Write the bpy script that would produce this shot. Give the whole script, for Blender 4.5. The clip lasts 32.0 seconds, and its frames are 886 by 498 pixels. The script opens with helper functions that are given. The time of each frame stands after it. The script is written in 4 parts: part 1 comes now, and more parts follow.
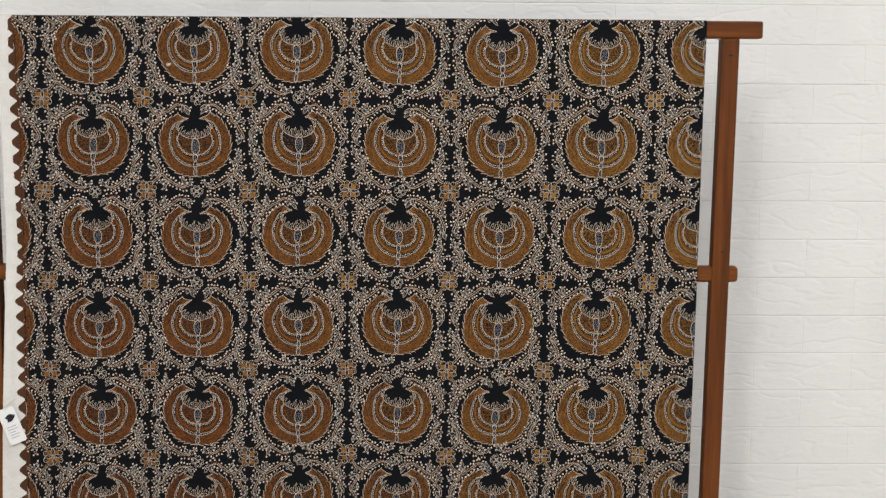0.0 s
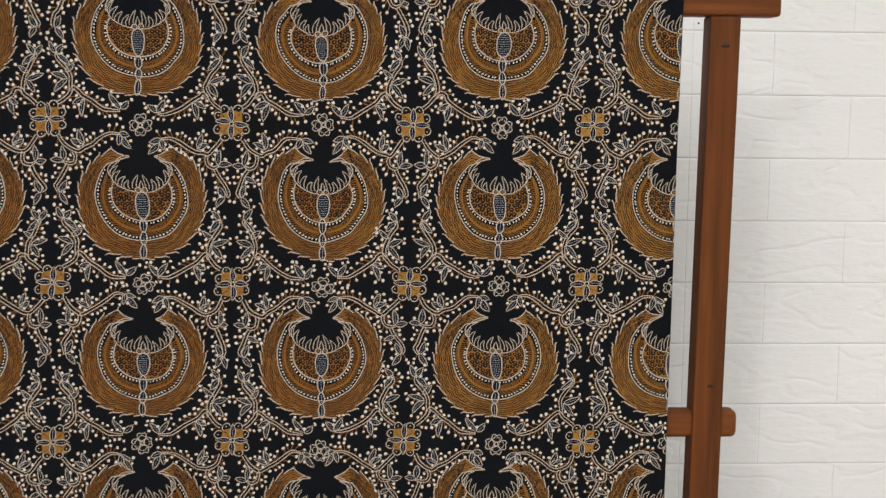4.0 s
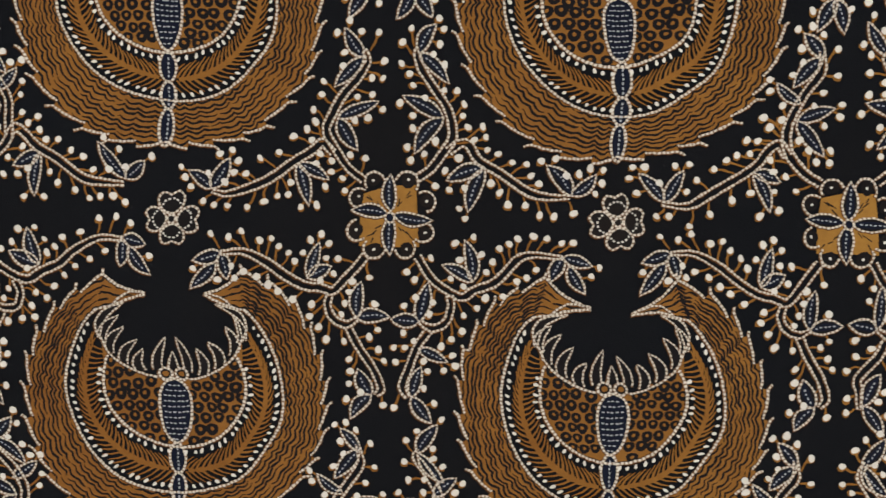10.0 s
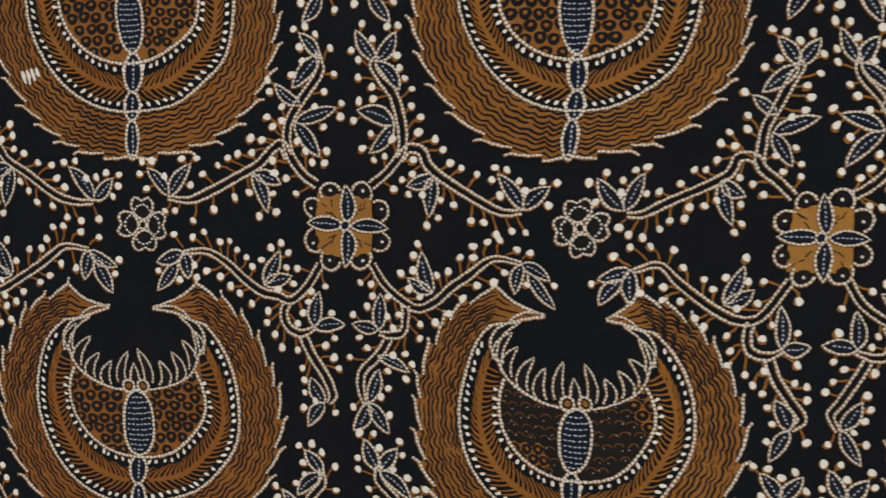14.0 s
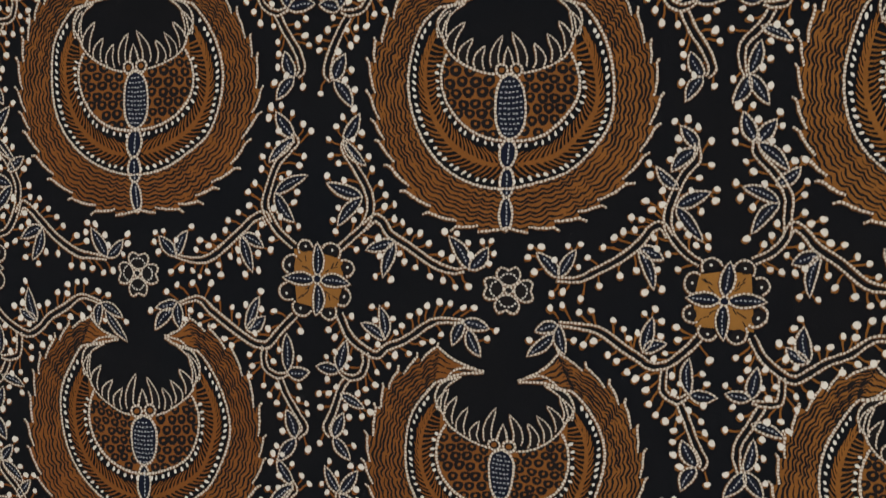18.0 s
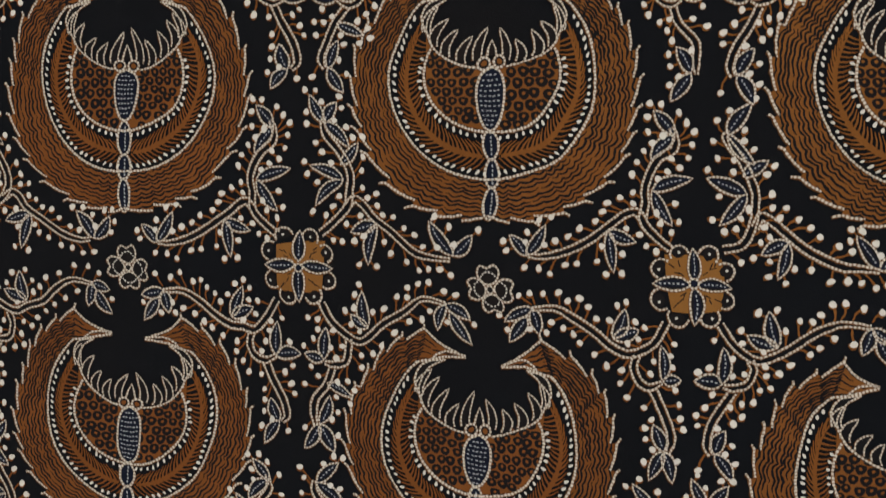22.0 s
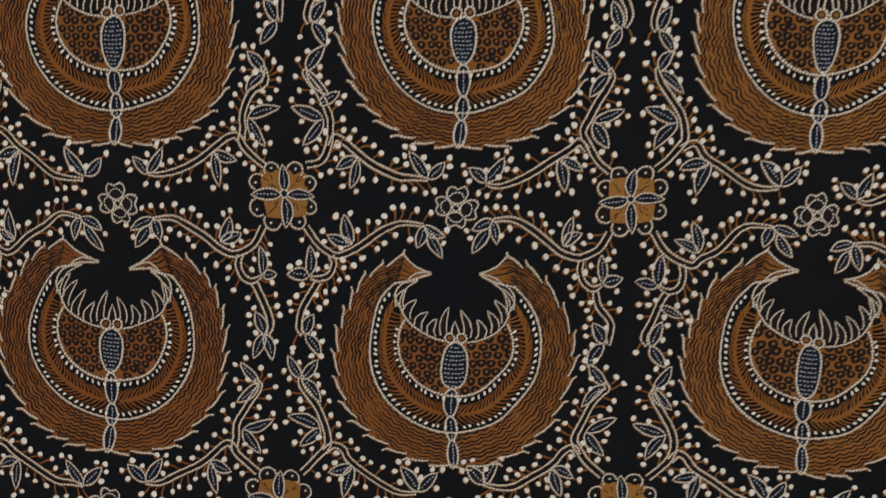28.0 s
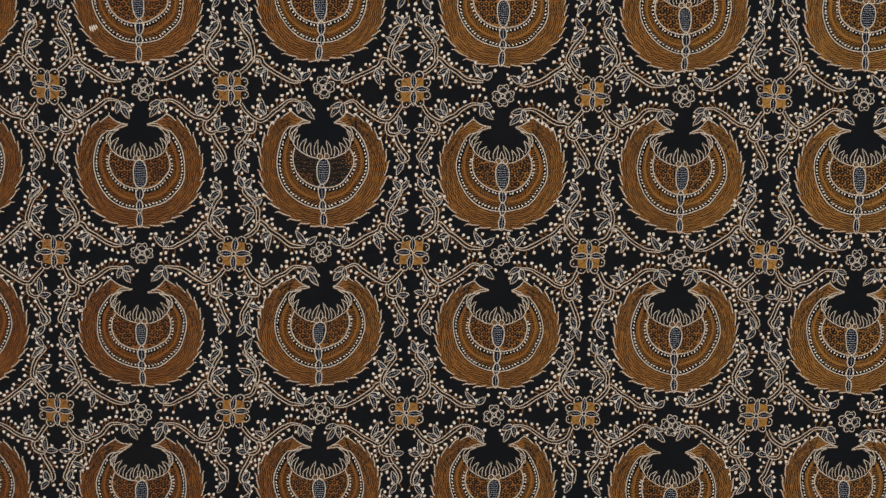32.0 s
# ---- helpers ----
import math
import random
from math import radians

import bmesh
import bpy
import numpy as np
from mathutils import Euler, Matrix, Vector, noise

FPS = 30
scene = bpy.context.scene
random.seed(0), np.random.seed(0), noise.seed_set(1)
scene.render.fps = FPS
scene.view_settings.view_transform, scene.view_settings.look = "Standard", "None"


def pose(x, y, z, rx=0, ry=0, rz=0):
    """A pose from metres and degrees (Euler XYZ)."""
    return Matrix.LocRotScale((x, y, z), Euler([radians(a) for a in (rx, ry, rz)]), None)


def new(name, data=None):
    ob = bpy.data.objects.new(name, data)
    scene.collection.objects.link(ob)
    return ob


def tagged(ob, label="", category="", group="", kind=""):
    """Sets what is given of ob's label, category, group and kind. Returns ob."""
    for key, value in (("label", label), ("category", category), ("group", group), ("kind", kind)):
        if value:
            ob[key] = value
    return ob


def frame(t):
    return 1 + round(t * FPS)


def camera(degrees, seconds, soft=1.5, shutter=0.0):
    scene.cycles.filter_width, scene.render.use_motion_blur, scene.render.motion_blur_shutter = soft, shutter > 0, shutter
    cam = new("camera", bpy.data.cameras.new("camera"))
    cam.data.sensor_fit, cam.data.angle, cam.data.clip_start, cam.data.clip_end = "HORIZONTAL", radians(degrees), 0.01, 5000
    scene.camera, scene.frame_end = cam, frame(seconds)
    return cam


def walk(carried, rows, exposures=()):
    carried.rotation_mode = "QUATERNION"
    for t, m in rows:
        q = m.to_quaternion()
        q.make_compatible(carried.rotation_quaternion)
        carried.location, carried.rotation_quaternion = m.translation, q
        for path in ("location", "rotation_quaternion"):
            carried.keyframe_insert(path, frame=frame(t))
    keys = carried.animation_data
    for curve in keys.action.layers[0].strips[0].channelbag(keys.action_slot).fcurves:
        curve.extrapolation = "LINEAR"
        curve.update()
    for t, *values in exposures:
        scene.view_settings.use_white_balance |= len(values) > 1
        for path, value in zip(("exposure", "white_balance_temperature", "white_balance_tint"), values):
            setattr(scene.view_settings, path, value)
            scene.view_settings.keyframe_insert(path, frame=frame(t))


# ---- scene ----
cam = camera(38.05, 32.0, soft=1.4, shutter=0.25)
# seconds, place, turn to the left, tilt up, lean
PATH = [
    (0, 0.0984, -2.0253, 1.4235, -1.450, -7.232, 0.387),
    (0.5, 0.1246, -1.9022, 1.4272, -1.404, -6.819, 0.299),
    (1, 0.1497, -1.7968, 1.4281, -1.900, -7.099, 0.476),
    (1.5, 0.1706, -1.6883, 1.4266, -2.014, -7.339, 0.555),
    (2, 0.1904, -1.5592, 1.4281, -2.137, -6.624, 0.493),
    (2.5, 0.2083, -1.4585, 1.4306, -2.314, -7.117, 0.442),
    (3, 0.2318, -1.3335, 1.4325, -2.553, -6.741, 0.471),
    (3.5, 0.2587, -1.2338, 1.4346, -2.911, -6.681, 0.528),
    (4, 0.2841, -1.1453, 1.4305, -3.206, -6.963, 0.585),
    (4.5, 0.2971, -1.0471, 1.4274, -2.974, -6.379, 0.581),
    (6.5, 0.2908, -0.7327, 1.4459, -2.266, -7.181, 0.727),
    (7, 0.2848, -0.6647, 1.4469, -1.283, -7.328, 0.838),
    (7.5, 0.2810, -0.5994, 1.4455, -0.538, -6.889, 0.782),
    (8, 0.2758, -0.5358, 1.4430, -0.086, -6.343, 0.728),
    (8.5, 0.2663, -0.4892, 1.4418, 0.544, -6.140, 0.680),
    (9, 0.2524, -0.4615, 1.4414, 1.616, -6.371, 0.571),
    (9.5, 0.2355, -0.4530, 1.4413, 2.954, -6.519, 0.651),
    (10, 0.2140, -0.4532, 1.4422, 4.357, -6.557, 0.636),
    (10.5, 0.1954, -0.4561, 1.4440, 5.382, -6.578, 0.577),
    (11, 0.1667, -0.4538, 1.4452, 6.695, -6.745, 0.635),
    (11.5, 0.1328, -0.4499, 1.4511, 7.841, -7.085, 0.456),
    (12, 0.0984, -0.4482, 1.4529, 8.569, -7.147, 0.427),
    (12.5, 0.0680, -0.4463, 1.4531, 9.393, -7.168, 0.429),
    (13, 0.0413, -0.4452, 1.4558, 10.088, -7.173, 0.442),
    (13.5, 0.0091, -0.4419, 1.4551, 11.060, -7.600, 0.395),
    (14, -0.0308, -0.4300, 1.4540, 12.291, -7.534, 0.419),
    (14.5, -0.0611, -0.4228, 1.4536, 12.721, -7.156, 0.544),
    (16.5, -0.1275, -0.4457, 1.4083, 14.433, -5.375, 0.802),
    (17, -0.1345, -0.4626, 1.3850, 14.631, -5.699, 0.829),
    (17.5, -0.1337, -0.4710, 1.3563, 14.614, -5.541, 0.915),
    (18, -0.1322, -0.4822, 1.3216, 15.392, -5.720, 0.950),
    (18.5, -0.1318, -0.4826, 1.2875, 14.877, -5.754, 0.996),
    (19, -0.1349, -0.4870, 1.2532, 14.583, -5.933, 1.054),
    (19.5, -0.1477, -0.4898, 1.2260, 14.628, -5.667, 0.991),
    (20, -0.1568, -0.4858, 1.1837, 14.452, -5.831, 0.937),
    (20.5, -0.1589, -0.4794, 1.1420, 14.520, -6.099, 0.789),
    (21, -0.1470, -0.4796, 1.1056, 14.636, -6.513, 0.770),
    (21.5, -0.1372, -0.4838, 1.0728, 14.656, -7.032, 0.891),
    (22, -0.1295, -0.4859, 1.0380, 14.918, -6.633, 1.095),
    (22.5, -0.1284, -0.4882, 1.0034, 14.572, -6.660, 1.192),
    (23, -0.1346, -0.4923, 0.9694, 13.618, -6.836, 1.155),
    (23.5, -0.1321, -0.4937, 0.9396, 13.219, -6.535, 1.091),
    (24, -0.1207, -0.4949, 0.9085, 13.738, -6.186, 0.913),
    (24.5, -0.1091, -0.4974, 0.8911, 13.808, -6.521, 0.772),
    (26.5, -0.0786, -0.4988, 0.9307, 8.477, -9.676, 1.323),
    (27, -0.0720, -0.5141, 0.9512, 6.613, -8.635, 1.099),
    (27.5, -0.0567, -0.5376, 0.9764, 5.923, -7.429, 1.217),
    (28, -0.0347, -0.5790, 1.0092, 5.250, -6.021, 1.106),
    (28.5, -0.0171, -0.6335, 1.0436, 4.349, -5.712, 1.044),
    (29, -0.0056, -0.6920, 1.0883, 3.911, -5.726, 0.768),
    (29.5, 0.0068, -0.7499, 1.1494, 2.123, -6.432, 0.902),
    (30, 0.0168, -0.8114, 1.2245, 1.131, -6.110, 0.677),
    (30.5, 0.0221, -0.8751, 1.2784, 0.548, -5.673, 0.663),
    (31, 0.0212, -0.9751, 1.3192, 0.336, -5.644, 0.499),
    (31.5, 0.0229, -1.0644, 1.3499, -0.381, -5.459, 0.654),
    (32, 0.0198, -1.1399, 1.3743, -0.489, -5.577, 0.626),
]
EXPOSURES = [(0, 0.0, 6330, 10), (4.5, 0.0, 6420, 10), (9, 0.0, 6500, 10), (14, -0.08, 6500, 10), (18, -0.19, 6500, 10), (24, -0.18, 6500, 10), (28, -0.26, 6500, 10), (32, -0.10, 6500, 10)]

walk(cam, [(t, pose(x, y, z, 90 + tilt, 0, turn) @ pose(0, 0, 0, 0, 0, roll)) for t, x, y, z, turn, tilt, roll in PATH], EXPOSURES)

# ---- light ----
world = bpy.data.worlds.new("world")
scene.world = world
world.use_nodes = True
world.node_tree.nodes["Background"].inputs[0].default_value = (0.75, 0.8, 0.9, 1)
world.node_tree.nodes["Background"].inputs[1].default_value = 0.05

# an unseen wide panel added for diffuse fill, and a small down-light set by the rack's shadows
def overhead_light(x, y, z, sx, sy, power, colour):
    data = bpy.data.lights.new("lamp", "AREA")
    data.shape, data.size, data.size_y, data.energy, data.color = "RECTANGLE", sx, sy, power, colour
    ob = new("lamp", data)
    ob.matrix_world = pose(x, y, z)
    return ob


# added fill, no such panel known
overhead_light(0.50, -1.75, 2.67, 2.6, 1.5, 52, (1.0, 0.985, 0.972))
overhead_light(-0.60, -2.75, 2.66, 0.14, 0.14, 32, (1.0, 0.975, 0.95))


# ---- materials ----
class Nodes:
    """A node material in short hand."""

    def __init__(self, name, rough=0.85, spec=0.2):
        self.mat = bpy.data.materials.new(name)
        self.mat.use_nodes = True
        self.tree = self.mat.node_tree
        self.bsdf = self.tree.nodes["Principled BSDF"]
        self.bsdf.inputs["Roughness"].default_value = rough
        self.bsdf.inputs["Specular IOR Level"].default_value = spec

    def node(self, kind, **inputs):
        n = self.tree.nodes.new(kind)
        for key, value in inputs.items():
            self.put(value, n.inputs[key.replace("_", " ")])
        return n

    def put(self, value, socket):
        if isinstance(value, bpy.types.NodeSocket):
            self.tree.links.new(value, socket)
        else:
            socket.default_value = value

    def math(self, op, a, b=0.0):
        n = self.tree.nodes.new("ShaderNodeMath")
        n.operation = op
        self.put(a, n.inputs[0])
        self.put(b, n.inputs[1])
        return n.outputs[0]

    def noise(self, scale, detail=3.0, rough=0.5, vector=None):
        n = self.node("ShaderNodeTexNoise", Scale=scale, Detail=detail, Roughness=rough)
        self.put(vector or self.place(), n.inputs["Vector"])
        return n.outputs["Fac"]

    def place(self):
        return self.node("ShaderNodeNewGeometry").outputs["Position"]

    def stretched(self, x, y, z):
        n = self.node("ShaderNodeMapping")
        self.put(self.place(), n.inputs["Vector"])
        n.inputs["Scale"].default_value = (x, y, z)
        return n.outputs[0]

    def ramp(self, fac, stops):
        n = self.tree.nodes.new("ShaderNodeValToRGB")
        while len(n.color_ramp.elements) < len(stops):
            n.color_ramp.elements.new(0.5)
        for e, (at, c) in zip(n.color_ramp.elements, stops):
            e.position, e.color = at, (*c, 1) if len(c) == 3 else c
        self.put(fac, n.inputs[0])
        return n.outputs[0]

    def span(self, value, a, b):
        n = self.node("ShaderNodeMapRange")
        self.put(value, n.inputs[0])
        n.inputs[1].default_value, n.inputs[2].default_value = a, b
        return n.outputs[0]

    def mix(self, fac, a, b, how="MIX"):
        n = self.tree.nodes.new("ShaderNodeMix")
        n.data_type, n.blend_type = "RGBA", how
        self.put(fac, n.inputs[0])
        for v, s in ((a, n.inputs[6]), (b, n.inputs[7])):
            self.put((*v, 1) if isinstance(v, tuple) and len(v) == 3 else v, s)
        return n.outputs[2]

    def bump(self, height, strength, distance):
        n = self.node("ShaderNodeBump", Strength=strength, Distance=distance)
        self.put(height, n.inputs["Height"])
        self.put(n.outputs[0], self.bsdf.inputs["Normal"])

    def colour(self, c):
        self.put((*c, 1) if isinstance(c, tuple) else c, self.bsdf.inputs["Base Color"])
        return self.mat


def foam_white():
    n = Nodes("white_foam_brick", 0.55, 0.35)
    rnd = n.node("ShaderNodeObjectInfo").outputs["Random"]
    big = n.noise(6.0, 4.0)
    c = n.mix(n.span(big, 0.35, 0.7), (0.82, 0.815, 0.805), (0.765, 0.76, 0.75))
    c = n.mix(n.math("MULTIPLY", rnd, 0.10), c, (0.74, 0.735, 0.725))
    ridge = n.math("ABSOLUTE", n.math("SUBTRACT", n.noise(9.0, 2.0, 0.5, n.stretched(1, 1, 2.6)), 0.5))
    relief = n.math("ADD", n.math("MULTIPLY", n.span(ridge, 0.0, 0.05), 0.32), n.math("MULTIPLY", n.noise(38.0, 6.0, 0.65, n.stretched(0.7, 1, 1.8)), 0.9))
    n.bump(relief, 0.62, 0.003)
    return n.colour(c)


def plain_paint(name, c, rough=0.7):
    n = Nodes(name, rough, 0.3)
    v = n.noise(3.0, 5.0)
    n.bump(n.noise(180.0, 2.0), 0.15, 0.001)
    return n.colour(n.mix(n.span(v, 0.3, 0.7), c, tuple(k * 0.93 for k in c)))


def teak(name="teak_wood", dark=1.0, along=2):
    n = Nodes(name, 0.55, 0.16)
    s = [34.0, 34.0, 34.0]
    s[along] = 1.6
    grain = n.noise(2.2, 6.0, 0.62, n.stretched(*s))
    broad = n.noise(1.0, 3.0, 0.5, n.stretched(*[k * 0.45 for k in s]))
    c = n.ramp(n.math("ADD", n.math("MULTIPLY", grain, 0.55), n.math("MULTIPLY", broad, 0.45)),
               [(0.36, (0.075 * dark, 0.024 * dark, 0.006 * dark)), (0.52, (0.255 * dark, 0.075 * dark, 0.015 * dark)), (0.66, (0.40 * dark, 0.130 * dark, 0.028 * dark))])
    n.bump(grain, 0.18, 0.001)
    return n.colour(c)


FOAM, PAINT, FLOOR = foam_white(), plain_paint("white_wall_paint", (0.78, 0.77, 0.74)), plain_paint("pale_floor_tile", (0.55, 0.52, 0.48), 0.35)
TEAK, TEAK_BAR = teak("teak_wood", 0.45), teak("teak_wood_rail", 0.50, 0)
KNOT = plain_paint("dark_knot", (0.02, 0.008, 0.004), 0.5)


def part(name, bm, material, parent=None, label="", smooth=False):
    mesh = bpy.data.meshes.new(name)
    bm.to_mesh(mesh)
    bm.free()
    mesh.materials.append(material)
    if smooth:
        for p in mesh.polygons:
            p.use_smooth = True
    ob = new(name, mesh)
    ob.parent = parent
    if label:
        ob["label"] = label
    return ob


def block(lo, hi, bevel=0.0, segments=2, edges=None):
    """A box between two corners with rounded edges; edges picks the ones to round."""
    bm = bmesh.new()
    bmesh.ops.create_cube(bm, size=1.0)
    for v in bm.verts:
        v.co = Vector([l + (k + 0.5) * (h - l) for k, l, h in zip(v.co, lo, hi)])
    if bevel:
        pick = [e for e in bm.edges if edges is None or edges(e)]
        bmesh.ops.bevel(bm, geom=pick, offset=bevel, segments=segments, profile=0.5, affect="EDGES", clamp_overlap=True)
    return bm


def setting(name, lo, hi, material, label, category):
    return tagged(part(name, block(lo, hi), material), label, category, kind="structure")


# ---- the room ----
WALL_Y = 0.262
ROW_H, BRICK_L = 0.0692, 0.1780
setting("wall_north", (-1.9, WALL_Y, 0), (2.3, WALL_Y + 0.15, 2.7), PAINT, "white rendered wall under the foam brick panels", "wall")
# south, west and east walls and the ceiling: unseen, added to bounce fill light
setting("wall_south", (-1.9, -3.75, 0), (2.3, -3.6, 2.7), PAINT, "unseen white wall added to bounce light", "wall")
setting("wall_west", (-2.05, -3.75, 0), (-1.9, WALL_Y + 0.15, 2.7), PAINT, "unseen white wall added to bounce light", "wall")
setting("wall_east", (2.3, -3.75, 0), (2.45, WALL_Y + 0.15, 2.7), PAINT, "unseen white wall added to bounce light", "wall")
setting("floor", (-2.05, -3.75, -0.1), (2.45, WALL_Y + 0.15, 0), FLOOR, "pale tiled floor under the rack", "floor")
setting("ceiling", (-2.05, -3.75, 2.7), (2.45, WALL_Y + 0.15, 2.8), PAINT, "unseen white ceiling added to bounce light", "ceiling")


# ---- the wooden rack ----
def rack():
    root = tagged(new("display_rack"), "varnished red-brown wooden cloth rack standing before the wall", "rack")
    root.location = (0.0145, 0.016, 0)
    bpy.context.view_layer.update()

    def piece(name, lo, hi, material, bevel, label="", lean=0.0, segments=3):
        bm = block(lo, hi, bevel, segments)
        for v in bm.verts:
            v.co.x += lean * (v.co.z - 1.48)
        ob = part(name, bm, material, root, label)
        ob.matrix_parent_inverse = root.matrix_world.inverted()
        return ob

    piece("top_bar", (-0.6215, 0.0045, 1.5005), (0.6505, 0.0335, 1.5275), TEAK_BAR, 0.0035, "varnished top bar with softened ends")
    piece("cross_rail", (-0.5965, 0.0072, 1.1125), (0.6255, 0.0285, 1.1385), TEAK_BAR, 0.006, "varnished cross rail with rounded ends")
    for x, lean in ((-0.5835, -0.006), (0.5858, 0.0110)):
        piece("post", (x, 0.0040, 0.030), (x + 0.0278, 0.0300, 1.5003), TEAK, 0.0018, lean=lean)
        low = x - 1.48 * lean
        piece("foot", (low - 0.004, -0.19, 0.0), (low + 0.0318, 0.22, 0.0325), TEAK, 0.006)
    for x, z, rx, rz in ((0.6005, 1.4745, 0.0042, 0.0018), (0.5975, 1.1630, 0.0030, 0.0016)):
        bm = bmesh.new()
        bmesh.ops.create_uvsphere(bm, u_segments=12, v_segments=6, radius=1.0)
        for v in bm.verts:
            v.co = Vector((x + v.co.x * rx, 0.0040 + v.co.y * 0.0004, z + v.co.z * rz))
        ob = part("knot", bm, KNOT, root, "dark knot in the wood", True)
        ob.matrix_parent_inverse = root.matrix_world.inverted()
    return root


RACK = rack()


# ---- foam bricks on the wall ----
def brick_mesh(length, height, seed):
    """One soft-edged panel brick with a hewn face; its back lies at y = 0, its face towards -y."""
    rng = random.Random(seed)
    deep = 0.0105
    xs = [0.0, 0.0009, 0.003] + [0.003 + (length - 0.006) * k / 6 for k in range(1, 6)] + [length - 0.003, length - 0.0009, length]
    zs = [0.0, 0.0012, 0.003, height * 0.35, height * 0.65, height - 0.003, height - 0.0012, height]
    nx, nz = len(xs), len(zs)
    off = Vector((rng.random() * 50, rng.random() * 50, 0))
    verts, faces = [], []
    for j, z in enumerate(zs):
        for i, x in enumerate(xs):
            inner = 0.0 if i < 3 or i > nx - 4 or j < 3 or j > nz - 4 else 1.0
            y = deep + 0.0010 * inner * noise.noise(Vector((x * 22, z * 38, 0)) + off)
            if i in (0, nx - 1):
                y = deep * 0.98
            if j in (0, nz - 1):
                y = deep * 0.92
            verts.append((x, -y, z))
    for j in range(nz - 1):
        for i in range(nx - 1):
            k = j * nx + i
            faces.append((k, k + 1, k + nx + 1, k + nx))
    ring = [i for i in range(nx)] + [nx - 1 + nx * j for j in range(1, nz)] + [nx * (nz - 1) + i for i in range(nx - 2, -1, -1)] + [nx * j for j in range(nz - 2, 0, -1)]
    first = len(verts)
    for k in ring:
        verts.append((verts[k][0], 0.0, verts[k][2]))
    for m in range(len(ring)):
        n2 = (m + 1) % len(ring)
        faces.append((ring[n2], ring[m], first + m, first + n2))
    return verts, faces


def bricks():
    wall = bpy.data.objects["wall_north"]
    kinds = {}
    rest_v, rest_f = [], []
    seam = 0.632
    made = 0
    for k in range(-17, 22):
        top = 1.4995 - k * ROW_H
        low = top - ROW_H
        if top > 2.69 or low < 0.01:
            continue
        start = 0.722 if k % 2 == 0 else 0.632
        cuts = [start + BRICK_L * n for n in range(-14, 10)]
        cuts += [seam + 0.712 * n for n in range(-3, 3)]
        cuts = sorted(x for x in cuts if -1.88 < x < 2.28)
        tidy = [cuts[0]]
        for x in cuts[1:]:
            if x - tidy[-1] > 0.03:
                tidy.append(x)
        for x0, x1 in zip(tidy, tidy[1:]):
            near = 0.62 < top < 1.85 and ((0.42 < x1 and x0 < 1.05) or (x0 < -0.45 and x1 > -1.0) or (top > 1.50 and top < 1.70 and -1.0 < x0 < 1.0))
            size = (round(x1 - x0, 3), (k * 7 + int(x0 * 50)) % 5)
            if size not in kinds:
                kinds[size] = brick_mesh(x1 - x0, ROW_H, size[1] + 10)
            v, f = kinds[size]
            if near and made < 300:
                mesh = bpy.data.meshes.get("brick_%s_%s" % size)
                if mesh is None:
                    mesh = bpy.data.meshes.new("brick_%s_%s" % size)
                    mesh.from_pydata(v, [], f)
                    mesh.materials.append(FOAM)
                    for p in mesh.polygons:
                        p.use_smooth = True
                ob = new("brick", mesh)
                ob.parent = wall
                ob.location = (x0, WALL_Y, low)
                made += 1
            else:
                n = len(rest_v)
                rest_v += [(p[0] + x0, p[1] + WALL_Y, p[2] + low) for p in v]
                rest_f += [tuple(i + n for i in q) for q in f]
    mesh = bpy.data.meshes.new("brick_field")
    mesh.from_pydata(rest_v, [], rest_f)
    mesh.materials.append(FOAM)
    ob = tagged(new("brick_field", mesh), kind="stuff")
    ob.parent = wall


def nail():
    bm = bmesh.new()
    bmesh.ops.create_uvsphere(bm, u_segments=10, v_segments=6, radius=1.0)
    for v in bm.verts:
        v.co = Vector((0.6378 + v.co.x * 0.0011, WALL_Y - 0.0105 + v.co.y * 0.0012, 1.5075 + v.co.z * 0.0011))
    return tagged(part("nail", bm, KNOT, smooth=True), "small dark nail head in the white wall", "nail")


nail()


# ---- dyes of the batik cloth ----
def weave(n):
    """The fine plain weave of the cotton, as a height."""
    return n.math("ADD", n.noise(1.0, 1.0, 0.5, n.stretched(2600, 300, 700)), n.noise(1.0, 1.0, 0.5, n.stretched(700, 300, 2600)))


def dye(name, a, b, c=None, rough=0.9, relief=0.25):
    """A dye that runs from a to b with soft clouds, and towards c across the width of the cloth, as exposure painted
    into the colour.
    """
    n = Nodes(name, rough, 0.12)
    cloud = n.span(n.noise(9.0, 5.0, 0.6), 0.32, 0.68)
    fine = n.span(n.noise(420.0, 3.0, 0.6), 0.25, 0.75)
    col = n.mix(cloud, a, b)
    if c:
        # brighter exposure towards right and top, painted into the dye's colour
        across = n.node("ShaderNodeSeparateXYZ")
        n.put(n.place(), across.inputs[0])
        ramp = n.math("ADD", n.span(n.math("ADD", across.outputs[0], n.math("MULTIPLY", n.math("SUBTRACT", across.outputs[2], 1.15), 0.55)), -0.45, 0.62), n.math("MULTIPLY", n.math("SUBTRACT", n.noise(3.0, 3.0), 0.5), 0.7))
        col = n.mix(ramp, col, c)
    col = n.mix(n.math("MULTIPLY", fine, 0.35), col, tuple(k * 0.55 for k in a))
    patch = n.span(n.noise(34.0, 4.0, 0.65), 0.42, 0.72)
    col = n.mix(n.math("MULTIPLY", patch, 0.4), col, tuple(k * 0.62 for k in a))
    n.bump(weave(n), relief, 0.0002)
    return n.colour(col)


